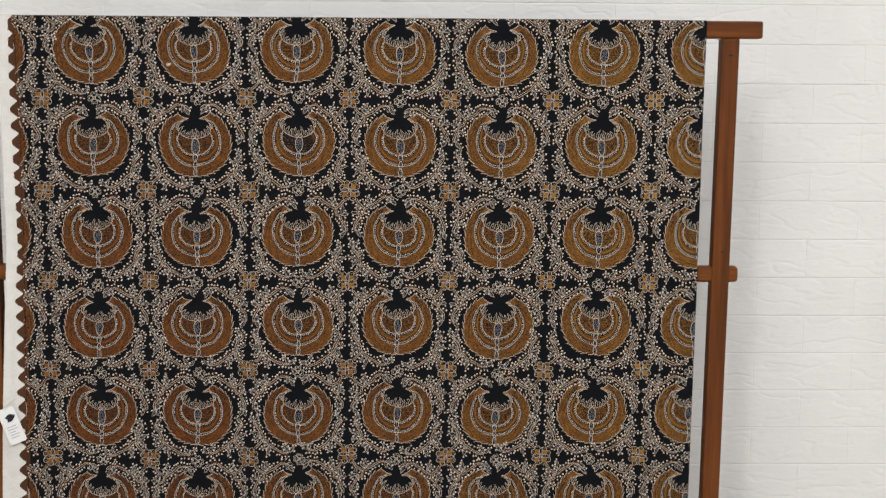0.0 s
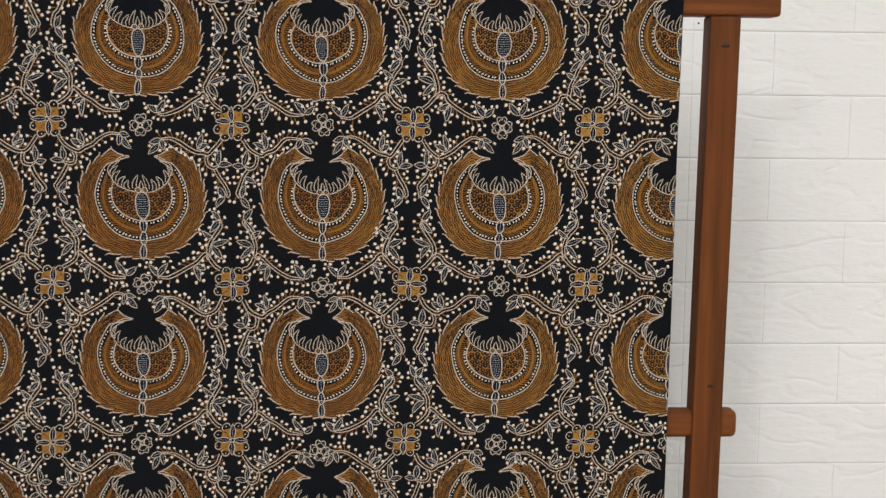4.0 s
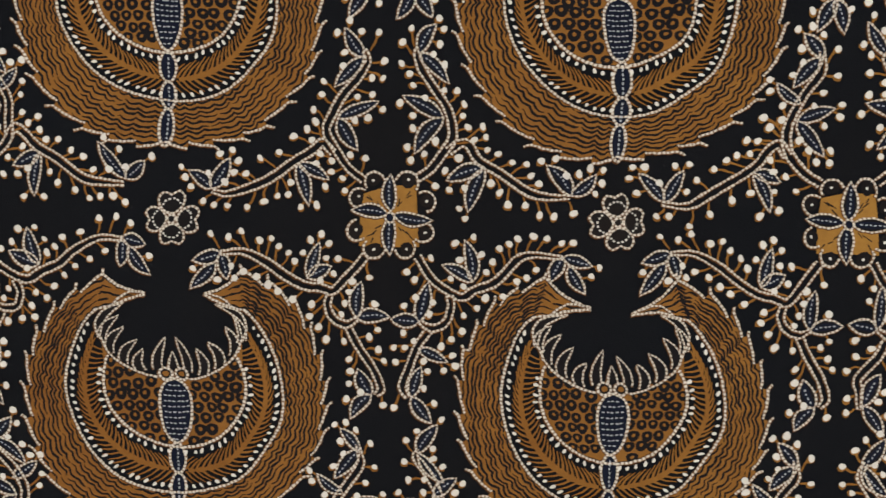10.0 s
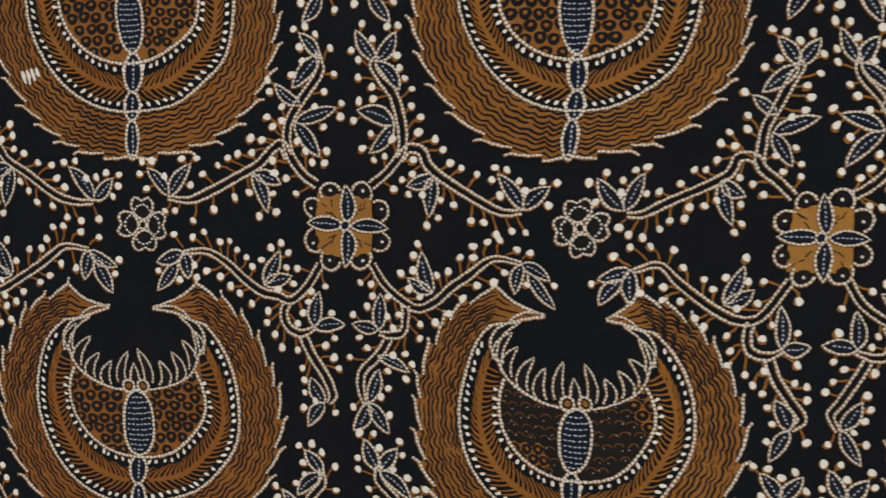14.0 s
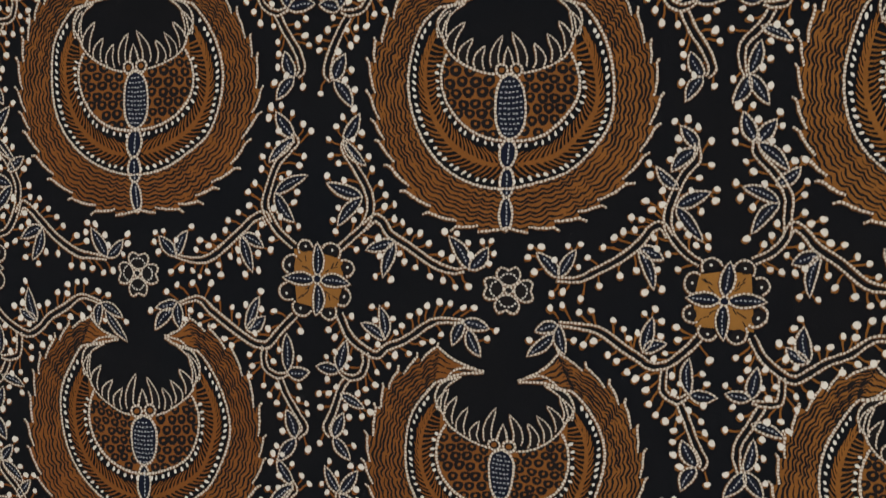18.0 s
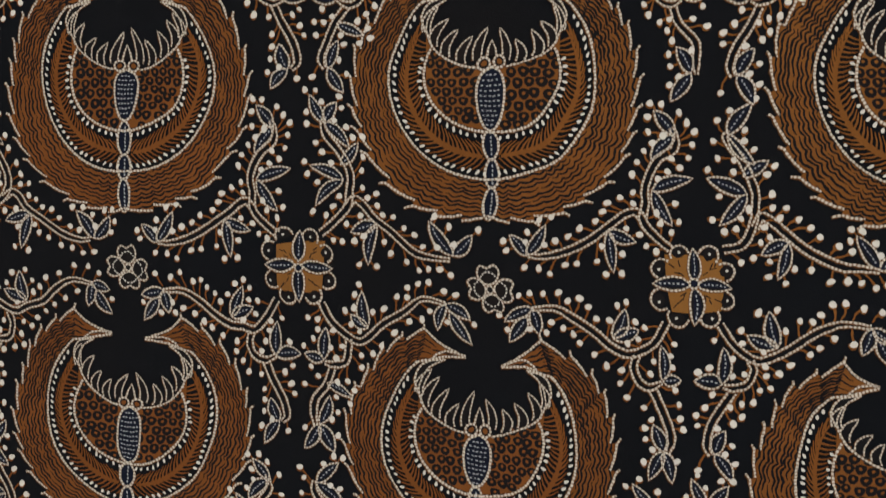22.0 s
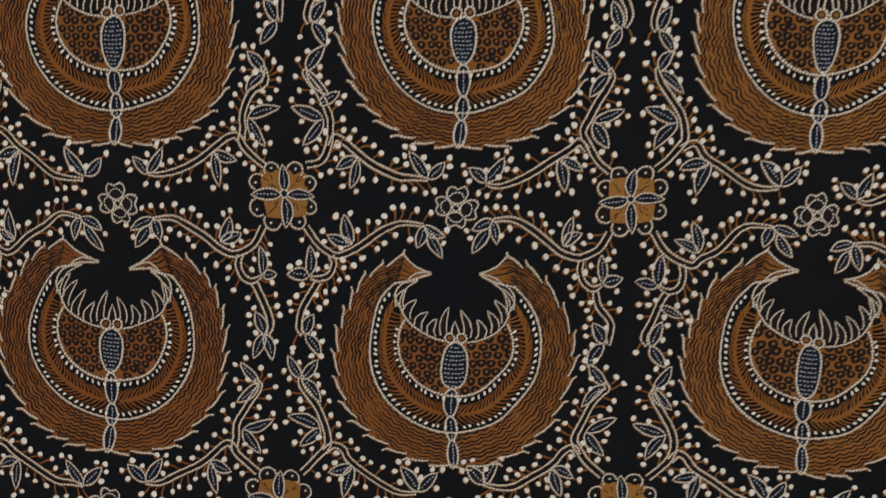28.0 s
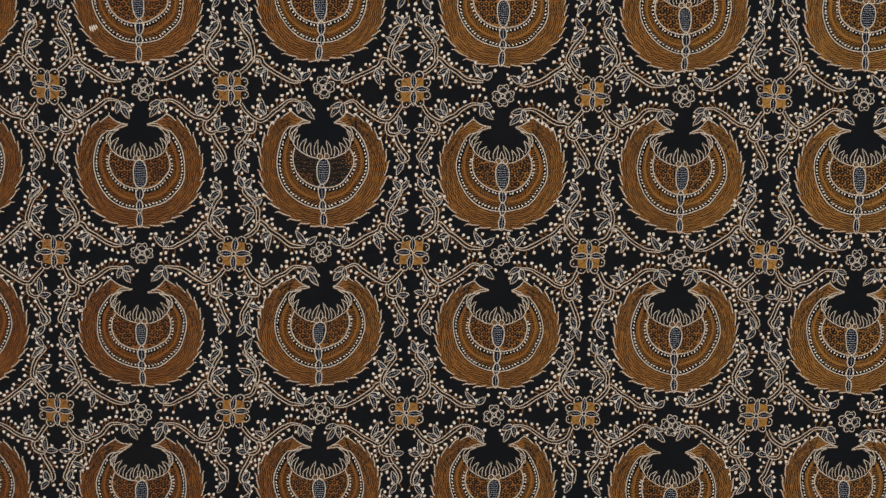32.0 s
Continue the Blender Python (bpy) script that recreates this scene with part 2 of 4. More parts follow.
def wax_line(name, light, edge):
    """A resist line of small beads: pale in the middle, stained brown at its rims and between the beads."""
    n = Nodes(name, 0.85, 0.15)
    uv = n.tree.nodes.new("ShaderNodeUVMap")
    uv.uv_map = "ink"
    parts = n.node("ShaderNodeSeparateXYZ")
    n.put(uv.outputs[0], parts.inputs[0])
    rim = n.math("MULTIPLY", n.math("ABSOLUTE", n.math("SUBTRACT", parts.outputs[0], 0.5)), 2.0)
    along = n.math("ADD", parts.outputs[1], n.math("MULTIPLY", n.noise(160.0, 2.0), 1.2))
    gap = n.math("POWER", n.math("ABSOLUTE", n.math("SINE", n.math("MULTIPLY", along, 2.15))), 0.8)
    stain = n.math("MAXIMUM", n.span(n.math("ADD", rim, n.math("MULTIPLY", n.math("SUBTRACT", n.noise(700.0, 2.0), 0.5), 0.5)), 0.76, 1.25), n.math("MULTIPLY", n.math("SUBTRACT", 1.0, gap), 1.2))
    col = n.mix(stain, light, edge)
    col = n.mix(n.math("MULTIPLY", n.span(n.noise(1200.0, 2.0), 0.45, 0.8), 0.3), col, tuple(0.5 * k for k in edge))
    n.bump(weave(n), 0.2, 0.0002)
    return n.colour(col)


BLACK = dye("black_cotton", (0.0036, 0.0048, 0.0072), (0.0056, 0.0054, 0.0064), None, 0.95)
# the third tone of BROWN and OCHRE holds the brighter exposure at right
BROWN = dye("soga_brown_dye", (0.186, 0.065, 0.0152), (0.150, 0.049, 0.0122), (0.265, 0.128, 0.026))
INKY = dye("dark_dye_line", (0.0075, 0.0070, 0.0085), (0.013, 0.0095, 0.0085), None, 0.95)
NAVY = dye("indigo_dye", (0.0050, 0.0075, 0.018), (0.0075, 0.0100, 0.020), None, 0.95)
CREAM = wax_line("cream_resist_line", (0.635, 0.585, 0.505), (0.13, 0.066, 0.029))
DOTS = dye("white_resist_dot", (0.69, 0.665, 0.615), (0.60, 0.565, 0.505))
DASH = dye("pale_blue_resist_dash", (0.40, 0.41, 0.43), (0.33, 0.34, 0.37))
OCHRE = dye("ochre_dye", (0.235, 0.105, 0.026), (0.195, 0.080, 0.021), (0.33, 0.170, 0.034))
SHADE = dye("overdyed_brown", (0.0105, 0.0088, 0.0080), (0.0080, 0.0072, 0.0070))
UNDYED = dye("undyed_cotton", (0.76, 0.745, 0.71), (0.70, 0.685, 0.65))
HEMMED = dye("dull_brown_dye", (0.085, 0.038, 0.018), (0.065, 0.028, 0.014))
STAIN = dye("brown_stain", (0.150, 0.058, 0.016), (0.070, 0.028, 0.010))
DYES = [BROWN, INKY, NAVY, CREAM, DOTS, DASH, SHADE, OCHRE, STAIN]
BR, IN, NV, CR, DO, DA, SH, OC, ST = range(9)

# ---- the cloth's own shape ----
TOP, HEM = 1.5285, 0.285


def left_edge(z):
    return np.interp(z, (0.28, 0.78, 1.166, 1.378, 1.53), (-0.5225, -0.5197, -0.5138, -0.5135, -0.5188))


def right_edge(z):
    return np.interp(z, (0.28, 0.7575, 1.132, 1.385, 1.53), (0.551, 0.5538, 0.557, 0.5582, 0.5600))


def selvage(z):
    return np.interp(z, (0.28, 0.76, 0.93, 1.166, 1.396, 1.53), (-0.566, -0.5584, -0.5514, -0.5375, -0.539, -0.5405))


def drape(x, z):
    """How far the hanging cloth stands from its plane: slow vertical waves that grow towards the hem."""
    return (0.0010 + 0.0022 * (TOP - z)) * np.sin(9.0 * x + 1.1 * np.sin(2.3 * z)) + 0.0006 * np.sin(23.0 * x + 4.0 * z) + 0.0004 * np.sin(31.0 * z + 5.0 * x)


# ---- drawing on the cloth ----
LIFT = {BR: 0.10, ST: 0.13, OC: 0.10, SH: 0.11, IN: 0.16, NV: 0.19, CR: 0.26, DO: 0.30, DA: 0.24}


class Ink:
    """Strokes and fills in millimetres, x across and z up."""

    def __init__(self):
        self.v, self.loops, self.size, self.mat, self.uv = [], [], [], [], []
        self.flip = 1.0
        self.leaves, self.queue, self.stems, self.ribs = [], [], [], []

    def face(self, idx, mat, uvs):
        self.loops += idx
        self.size.append(len(idx))
        self.mat.append(mat)
        self.uv += uvs

    def fill(self, pts, mat, lift=0.0):
        pts = np.asarray(pts, float) * (self.flip, 1)
        x, z = pts.T
        if np.sum(x * np.roll(z, -1) - np.roll(x, -1) * z) < 0:
            pts = pts[::-1]
        n = len(self.v)
        self.v += [(p[0], p[1], LIFT[mat] + lift) for p in pts]
        self.face(list(range(n, n + len(pts))), mat, [(0.5, 0.5)] * len(pts))

    def strip(self, a, b, mat, lift=0.0):
        for i in range(len(a) - 1):
            self.fill([a[i], a[i + 1], b[i + 1], b[i]], mat, lift)

    def line(self, pts, width, mat, closed=False, lift=0.0):
        pts = np.asarray(pts, float) * (self.flip, 1)
        width = np.asarray(width) * (0.92 if mat == CR else 1.0)
        if closed:
            pts = np.vstack([pts, pts[:1]])
        t = np.gradient(pts, axis=0)
        if closed:
            t[0] = t[-1] = pts[1] - pts[-2]
        t /= np.maximum(np.hypot(*t.T), 1e-6)[:, None]
        s = np.r_[0, np.cumsum(np.hypot(*np.diff(pts, axis=0).T))]
        shake = 7.0 * pts[0, 0] + 3.0 * pts[0, 1]
        hand = 1 + 0.11 * np.sin(1.7 * s + shake) + 0.08 * np.sin(4.3 * s + 2 * shake)
        if closed:
            hand[-1] = hand[0]
        nrm = np.stack([-t[:, 1], t[:, 0]], 1) * (np.broadcast_to(width, len(pts)) * hand / 2)[:, None]
        if mat == CR:
            # the brown stain that shows along one side of the resist line
            n = len(self.v)
            fringe = nrm * (1.48 + 0.22 * np.sin(0.9 * s + shake))[:, None]
            for p, q in zip(pts - fringe + (-0.16, -0.24), pts + fringe + (-0.16, -0.24)):
                self.v += [(p[0], p[1], 0.13), (q[0], q[1], 0.13)]
            for i in range(len(pts) - 1):
                k = n + 2 * i
                self.face([k, k + 2, k + 3, k + 1], ST, [(0.5, 0.5)] * 4)
        n, z = len(self.v), LIFT[mat] + lift
        for p, q in zip(pts - nrm, pts + nrm):
            self.v += [(p[0], p[1], z), (q[0], q[1], z)]
        for i in range(len(pts) - 1):
            k = n + 2 * i
            self.face([k, k + 2, k + 3, k + 1], mat, [(0, s[i]), (0, s[i + 1]), (1, s[i + 1]), (1, s[i])])

    def dot(self, p, r, mat=DO, n=9, rz=None, turn=0.0, lift=0.0):
        a = np.arange(n) * 2 * math.pi / n
        wob = 1 + 0.09 * np.sin(2 * a + 5 * p[0]) + 0.06 * np.sin(3 * a + 7 * p[1])
        q = np.stack([r * wob * np.cos(a), (rz or r) * wob * np.sin(a)], 1)
        c, s = math.cos(turn), math.sin(turn)
        self.fill(q @ np.array([[c, s], [-s, c]]) + p, mat, lift)


def bend(pts, n=8):
    """A smooth curve through a few points."""
    p = np.asarray(pts, float)
    p = np.vstack([2 * p[0] - p[1], p, 2 * p[-1] - p[-2]])
    out = []
    for i in range(1, len(p) - 2):
        for u in np.linspace(0, 1, n, endpoint=False):
            out.append(0.5 * (2 * p[i] + (p[i + 1] - p[i - 1]) * u + (2 * p[i - 1] - 5 * p[i] + 4 * p[i + 1] - p[i + 2]) * u * u
                              + (3 * p[i] - p[i - 1] - 3 * p[i + 1] + p[i + 2]) * u ** 3))
    return np.array(out + [p[-2]])


def side(pts):
    t = np.gradient(np.asarray(pts), axis=0)
    t /= np.maximum(np.hypot(*t.T), 1e-6)[:, None]
    return np.stack([-t[:, 1], t[:, 0]], 1)


LINE = 0.85


def leaf(ink, base, tip, wide, rng):
    """A pointed leaf: indigo inside, a beaded rim and a row of dashes on its rib."""
    base, tip = np.array(base, float), np.array(tip, float)
    d = tip - base
    length = np.hypot(*d)
    d /= length
    n = np.array([-d[1], d[0]])
    bow = rng.uniform(-0.08, 0.08) * length
    u = np.linspace(0, 1, 9)
    half = wide / 2 * np.sin(math.pi * u ** 0.85) ** 0.8
    mid = base + np.outer(u * length, d) + np.outer(bow * np.sin(math.pi * u), n)
    a, b = mid + half[:, None] * n, mid - half[:, None] * n
    ink.strip(a, b, IN)
    ink.strip(mid + half[:, None] * n * 0.5, mid - half[:, None] * n * 0.5, NV)
    ink.line(np.vstack([a, b[-2:0:-1]]), LINE * 0.92, CR, closed=True)
    for k in np.arange(0.22, 0.8, 1.55 / length):
        c = base + d * k * length + n * bow * math.sin(math.pi * k)
        ink.line([c - d * 0.42, c + d * 0.42], 0.5, DA)


def berry(ink, root, at, rng, r=None):
    """A white dot on a thin brown stalk, with the brown stain that shows at one side of it."""
    root, at = np.array(root, float), np.array(at, float)
    r = r or rng.uniform(1.1, 1.38)
    mid = (root + at) / 2 + rng.uniform(-0.7, 0.7, 2)
    ink.line(bend([root, mid, at], 3), np.linspace(0.6, 0.95, 7), BR)
    ink.dot(at + (rng.uniform(-0.5, 0.1) * ink.flip, rng.uniform(-0.75, -0.15)), r * 1.16, BR, 8, lift=0.02)
    ink.dot(at, r, DO, 9, rz=r * rng.uniform(0.92, 1.1))


def stem(ink, pts, rng, gap=2.7):
    """A double beaded stem with places for berries along both sides."""
    c = bend(pts, 7)
    n = side(c)
    taper = np.interp(np.linspace(0, 1, len(c)), (0, 0.75, 1), (1, 1, 0.45))
    ink.line(c + n * (gap / 2 * taper)[:, None], LINE, CR)
    ink.line(c - n * (gap / 2 * taper)[:, None], LINE, CR)
    ink.stems.append(c[2:-1])
    s = np.r_[0, np.cumsum(np.hypot(*np.diff(c, axis=0).T))]
    for k in np.arange(2.5, s[-1] + 1.5, 1.4):
        i = int(np.clip(np.interp(k, s, np.arange(len(c))), 0, len(c) - 1))
        t = np.array([n[i][1], -n[i][0]])
        for way, far in ((-1, 0.0), (1, 0.0), (-1, 0.0), (1, 0.0), (-1, 1.2), (1, 1.2)):
            root = c[i] + n[i] * way * gap * 0.6
            ink.queue.append((root, root + n[i] * way * (far + rng.uniform(2.6, 5.4)) + t * rng.uniform(1.2, 5.0)))
    return c


def leaf_berries(ink, base, tip, rng):
    """Places for berries round a leaf: at its tip and beside it."""
    base, tip = np.array(base, float), np.array(tip, float)
    d = tip - base
    long = np.hypot(*d)
    d /= long
    n = np.array([-d[1], d[0]])
    ink.ribs.append(base + np.outer(np.linspace(0.1, 0.95, 6) * long, d))
    ink.queue.append((tip - d, tip + d * rng.uniform(2.2, 3.2) + n * rng.uniform(-0.8, 0.8)))
    for s in (-1, 1):
        ink.queue.append((tip - d * 2.5, tip + n * s * rng.uniform(2.6, 3.6) + d * rng.uniform(-0.6, 0.8)))
        ink.queue.append((base + d * long * 0.45, base + d * long * 0.6 + n * s * rng.uniform(4.2, 5.4)))


def settle(ink, rng, wing, brow):
    """Keeps the berries that have room, clear of leaves, stems, rosette, flower and wing."""
    solid = [np.vstack(ink.ribs), np.vstack(ink.stems)]
    room = [2.9, 2.2]
    kept = []
    for i in rng.permutation(len(ink.queue)):
        root, at = ink.queue[i]
        if any(np.min(np.hypot(*(s - at).T)) < r for s, r in zip(solid, room)):
            continue
        if np.hypot(*at) < 17.0 or np.hypot(at[0] - 80, at[1] + 3) < 13.2 or at[0] < 2.2 or at[0] > 77 or not -71.0 < at[1] < 71.5:
            continue
        if np.hypot(*(at - wing)) < 56.3 and at[1] < brow:
            continue
        if kept and np.min(np.hypot(*(np.array(kept) - at).T)) < 3.95:
            continue
        kept.append(at)
        berry(ink, root, at, rng)


def sprig(ink, base, tips, wide, rng):
    for tip in tips:
        tip = np.array(base) + (np.array(tip) - base) * 1.03 + rng.normal(0, 0.9, 2)
        own = Ink()
        own.flip = ink.flip
        leaf(own, base, tip, wide * rng.uniform(0.95, 1.18), rng)
        ink.leaves.append(own)
        leaf_berries(ink, base, tip, rng)


def jitter(pts, rng, amount=0.6):
    p = np.array(pts, float)
    p[1:] += rng.normal(0, amount, (len(p) - 1, 2))
    return p


def spray_up(ink, rng):
    """The tendrils that leave a rosette's upper corner: one climbs, one runs to the next flower."""
    climb = jitter([(9.8, 13.4), (15.6, 17.8), (20.2, 23.6), (21.8, 29.4), (20.4, 36.4), (16.4, 44.4), (11.4, 51.4), (9.8, 55.6), (11.2, 58.2)], rng)
    stem(ink, climb, rng)
    sprig(ink, (18.2, 34.4), [(4.6, 39.6), (9.6, 23.2)], 4.6, rng)
    sprig(ink, (10.6, 56.4), [(17.8, 65.2), (20.4, 46.8)] + [(4.6, 66.0)] * int(rng.random() < 0.4), 4.4, rng)
    run = jitter([(20.6, 22.8), (23.4, 26.0), (27.2, 24.6), (31.2, 20.4), (39.3, 14.6), (49.5, 8.6), (57.4, 6.0), (63.8, 6.4)], rng)
    stem(ink, run, rng)
    sprig(ink, (32.8, 17.4), [(23.0, 13.4), (29.8, 3.0)], 4.4, rng)
    if rng.random() < 0.3:
        sprig(ink, (17.0, 40.6), [(25.0, 47.0)], 4.0, rng)
    sprig(ink, (64.2, 7.0), [(56.4, 18.0), (72.2, 15.2)], 4.7, rng)
    settle(ink, rng, (80.0, 75.6), 999.0)


def spray_down(ink, rng):
    """The tendrils that leave a rosette's lower corner."""
    run = jitter([(9.5, -14.2), (14.6, -21.8), (20.8, -26.8), (26.0, -27.8), (31.0, -25.4), (37.4, -21.6), (45.4, -15.6), (52.8, -11.8), (61.5, -12.2)], rng)
    stem(ink, run, rng)
    sprig(ink, (30.2, -22.6), [(21.2, -18.0), (26.0, -9.6)], 4.6, rng)
    sprig(ink, (62.0, -12.4), [(71.8, -16.0), (59.6, -22.6)], 4.2, rng)
    sprig(ink, (64.0, -15.6), [(71.2, -26.2)], 4.4, rng)
    hook = jitter([(21.6, -28.4), (22.6, -32.6), (20.8, -37.4), (15.8, -39.6), (11.8, -38.0)], rng, 0.4)
    stem(ink, hook, rng, 2.4)
    sprig(ink, (11.4, -37.4), [(11.8, -24.2), (1.8, -36.2)], 4.5, rng)
    fall = jitter([(15.2, -40.4), (12.2, -47.0), (7.4, -54.6), (5.6, -60.6), (7.2, -65.0)], rng)
    stem(ink, fall, rng)
    if rng.random() < 0.3:
        sprig(ink, (12.0, -47.0), [(22.0, -51.5)], 4.0, rng)
    sprig(ink, (8.6, -64.8), [(13.4, -54.4), (15.4, -74.6)] + [(4.4, -76.0)] * int(rng.random() < 0.4), 4.7, rng)
    settle(ink, rng, (80.0, -67.6), -22.0)


def rosette(inks, rng):
    """A brown square under a cross of four petals, ringed by eight lobes."""
    ink = inks["rosette"]
    h = 10.8
    corner = rng.uniform(0.84, 1.04, 4)
    sq = [(-h * corner[0] + rng.normal(0, 0.5), -h * corner[0]), (0, -h * 1.02), (h * corner[1], -h * corner[1] + rng.normal(0, 0.5)), (h * 0.97, 0),
          (h * corner[2] + rng.normal(0, 0.5), h * corner[2]), (0, h * 1.0), (-h * corner[3], h * corner[3] + rng.normal(0, 0.5)), (-h * 0.97, 0)]
    for i in range(0, 8, 2):
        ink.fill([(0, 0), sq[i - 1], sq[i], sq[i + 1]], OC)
    for q in range(4):
        a = math.radians(45 + 90 * q)
        for k in range(4):
            c = np.array([math.cos(a), math.sin(a)]) * (4.5 + 1.7 * k) + rng.normal(0, 0.5, 2)
            b = a + rng.normal(0.25 if k % 2 else -0.25, 0.15)
            ink.line([c, c + np.array([math.cos(b), math.sin(b)]) * rng.uniform(1.8, 3.0)], 0.42, IN)
    for k in range(8):
        a = math.radians(45 + 90 * (k // 2) + (-19.5, 19.5)[k % 2])
        c = np.array([math.cos(a), math.sin(a)]) * 13.0
        u = np.linspace(-1.75, 1.75, 9) + a
        lobe = c + np.stack([np.cos(u), np.sin(u)], 1) * rng.uniform(3.4, 3.9)
        inks["lobe%d" % k].dot(c * 1.08, 2.6, IN, 10)
        inks["lobe%d" % k].line(lobe, LINE, CR)
        inks["lobe%d" % k].dot(c * 1.06 + rng.normal(0, 0.3, 2), 0.55, DO, 6)
    for k in range(4):
        p = inks["petal%d" % k]
        a = math.radians(90 * k) + rng.normal(0, 0.04)
        leaf(p, (math.cos(a) * 1.2, math.sin(a) * 1.2), (math.cos(a) * 14.6, math.sin(a) * 14.6), 5.1, rng)
    u = np.linspace(0, 2 * math.pi, 10, endpoint=False)
    ink.dot((0, 0), 1.8, NV, 8, lift=0.14)
    ink.line(np.stack([np.cos(u), np.sin(u)], 1) * 1.75, 0.8, CR, closed=True, lift=0.12)


def flower(ink, rng):
    """Four heart-shaped petals round a small ring."""
    for k in range(4):
        a = math.radians(90 * k + rng.normal(0, 4))
        u = np.linspace(0, 2 * math.pi, 21)
        r = 1.0 - 0.5 * np.exp(-((u - math.pi) / 0.42) ** 2)
        heart = np.stack([6.6 - 4.6 * r * np.cos(u), 5.3 * np.sin(u) * (0.55 + 0.45 * np.abs(np.sin((u) / 2)) ** 0.6)], 1)
        c, s = math.cos(a), math.sin(a)
        heart = heart * 0.92 @ np.array([[c, s], [-s, c]])
        ink.strip(heart[:11], heart[20:9:-1], IN)
        ink.line(heart[:-1], LINE, CR, closed=True)
        for w in np.linspace(-1.25, 1.25, 6):
            p = np.array([[4.4 + 2.5 * math.cos(w + d), 3.1 * math.sin(w + d)] for d in (-0.14, 0.14)]) @ np.array([[c, s], [-s, c]])
            ink.line(p, 0.62, DO)
    u = np.linspace(0, 2 * math.pi, 10, endpoint=False)
    ink.dot((0, 0), 1.6, IN, 8, lift=0.14)
    ink.line(np.stack([np.cos(u), np.sin(u)], 1) * 1.5, 0.8, CR, closed=True, lift=0.12)


def oval(rx, rz, cz, deg):
    a = np.radians(deg)
    return np.stack([rx * np.sin(a), cz - rz * np.cos(a)], 1)


def tick(ink, at, along, r, rz):
    """A teardrop of resist that points along a direction."""
    d = np.asarray(along, float) / max(np.hypot(*along), 1e-6)
    n = np.array([-d[1], d[0]])
    a = np.arange(8) * math.pi / 4
    ink.fill(at + np.outer(rz * np.cos(a), d) + np.outer(r * np.sin(a) * (1 + 0.25 * np.cos(a)), n), DO)


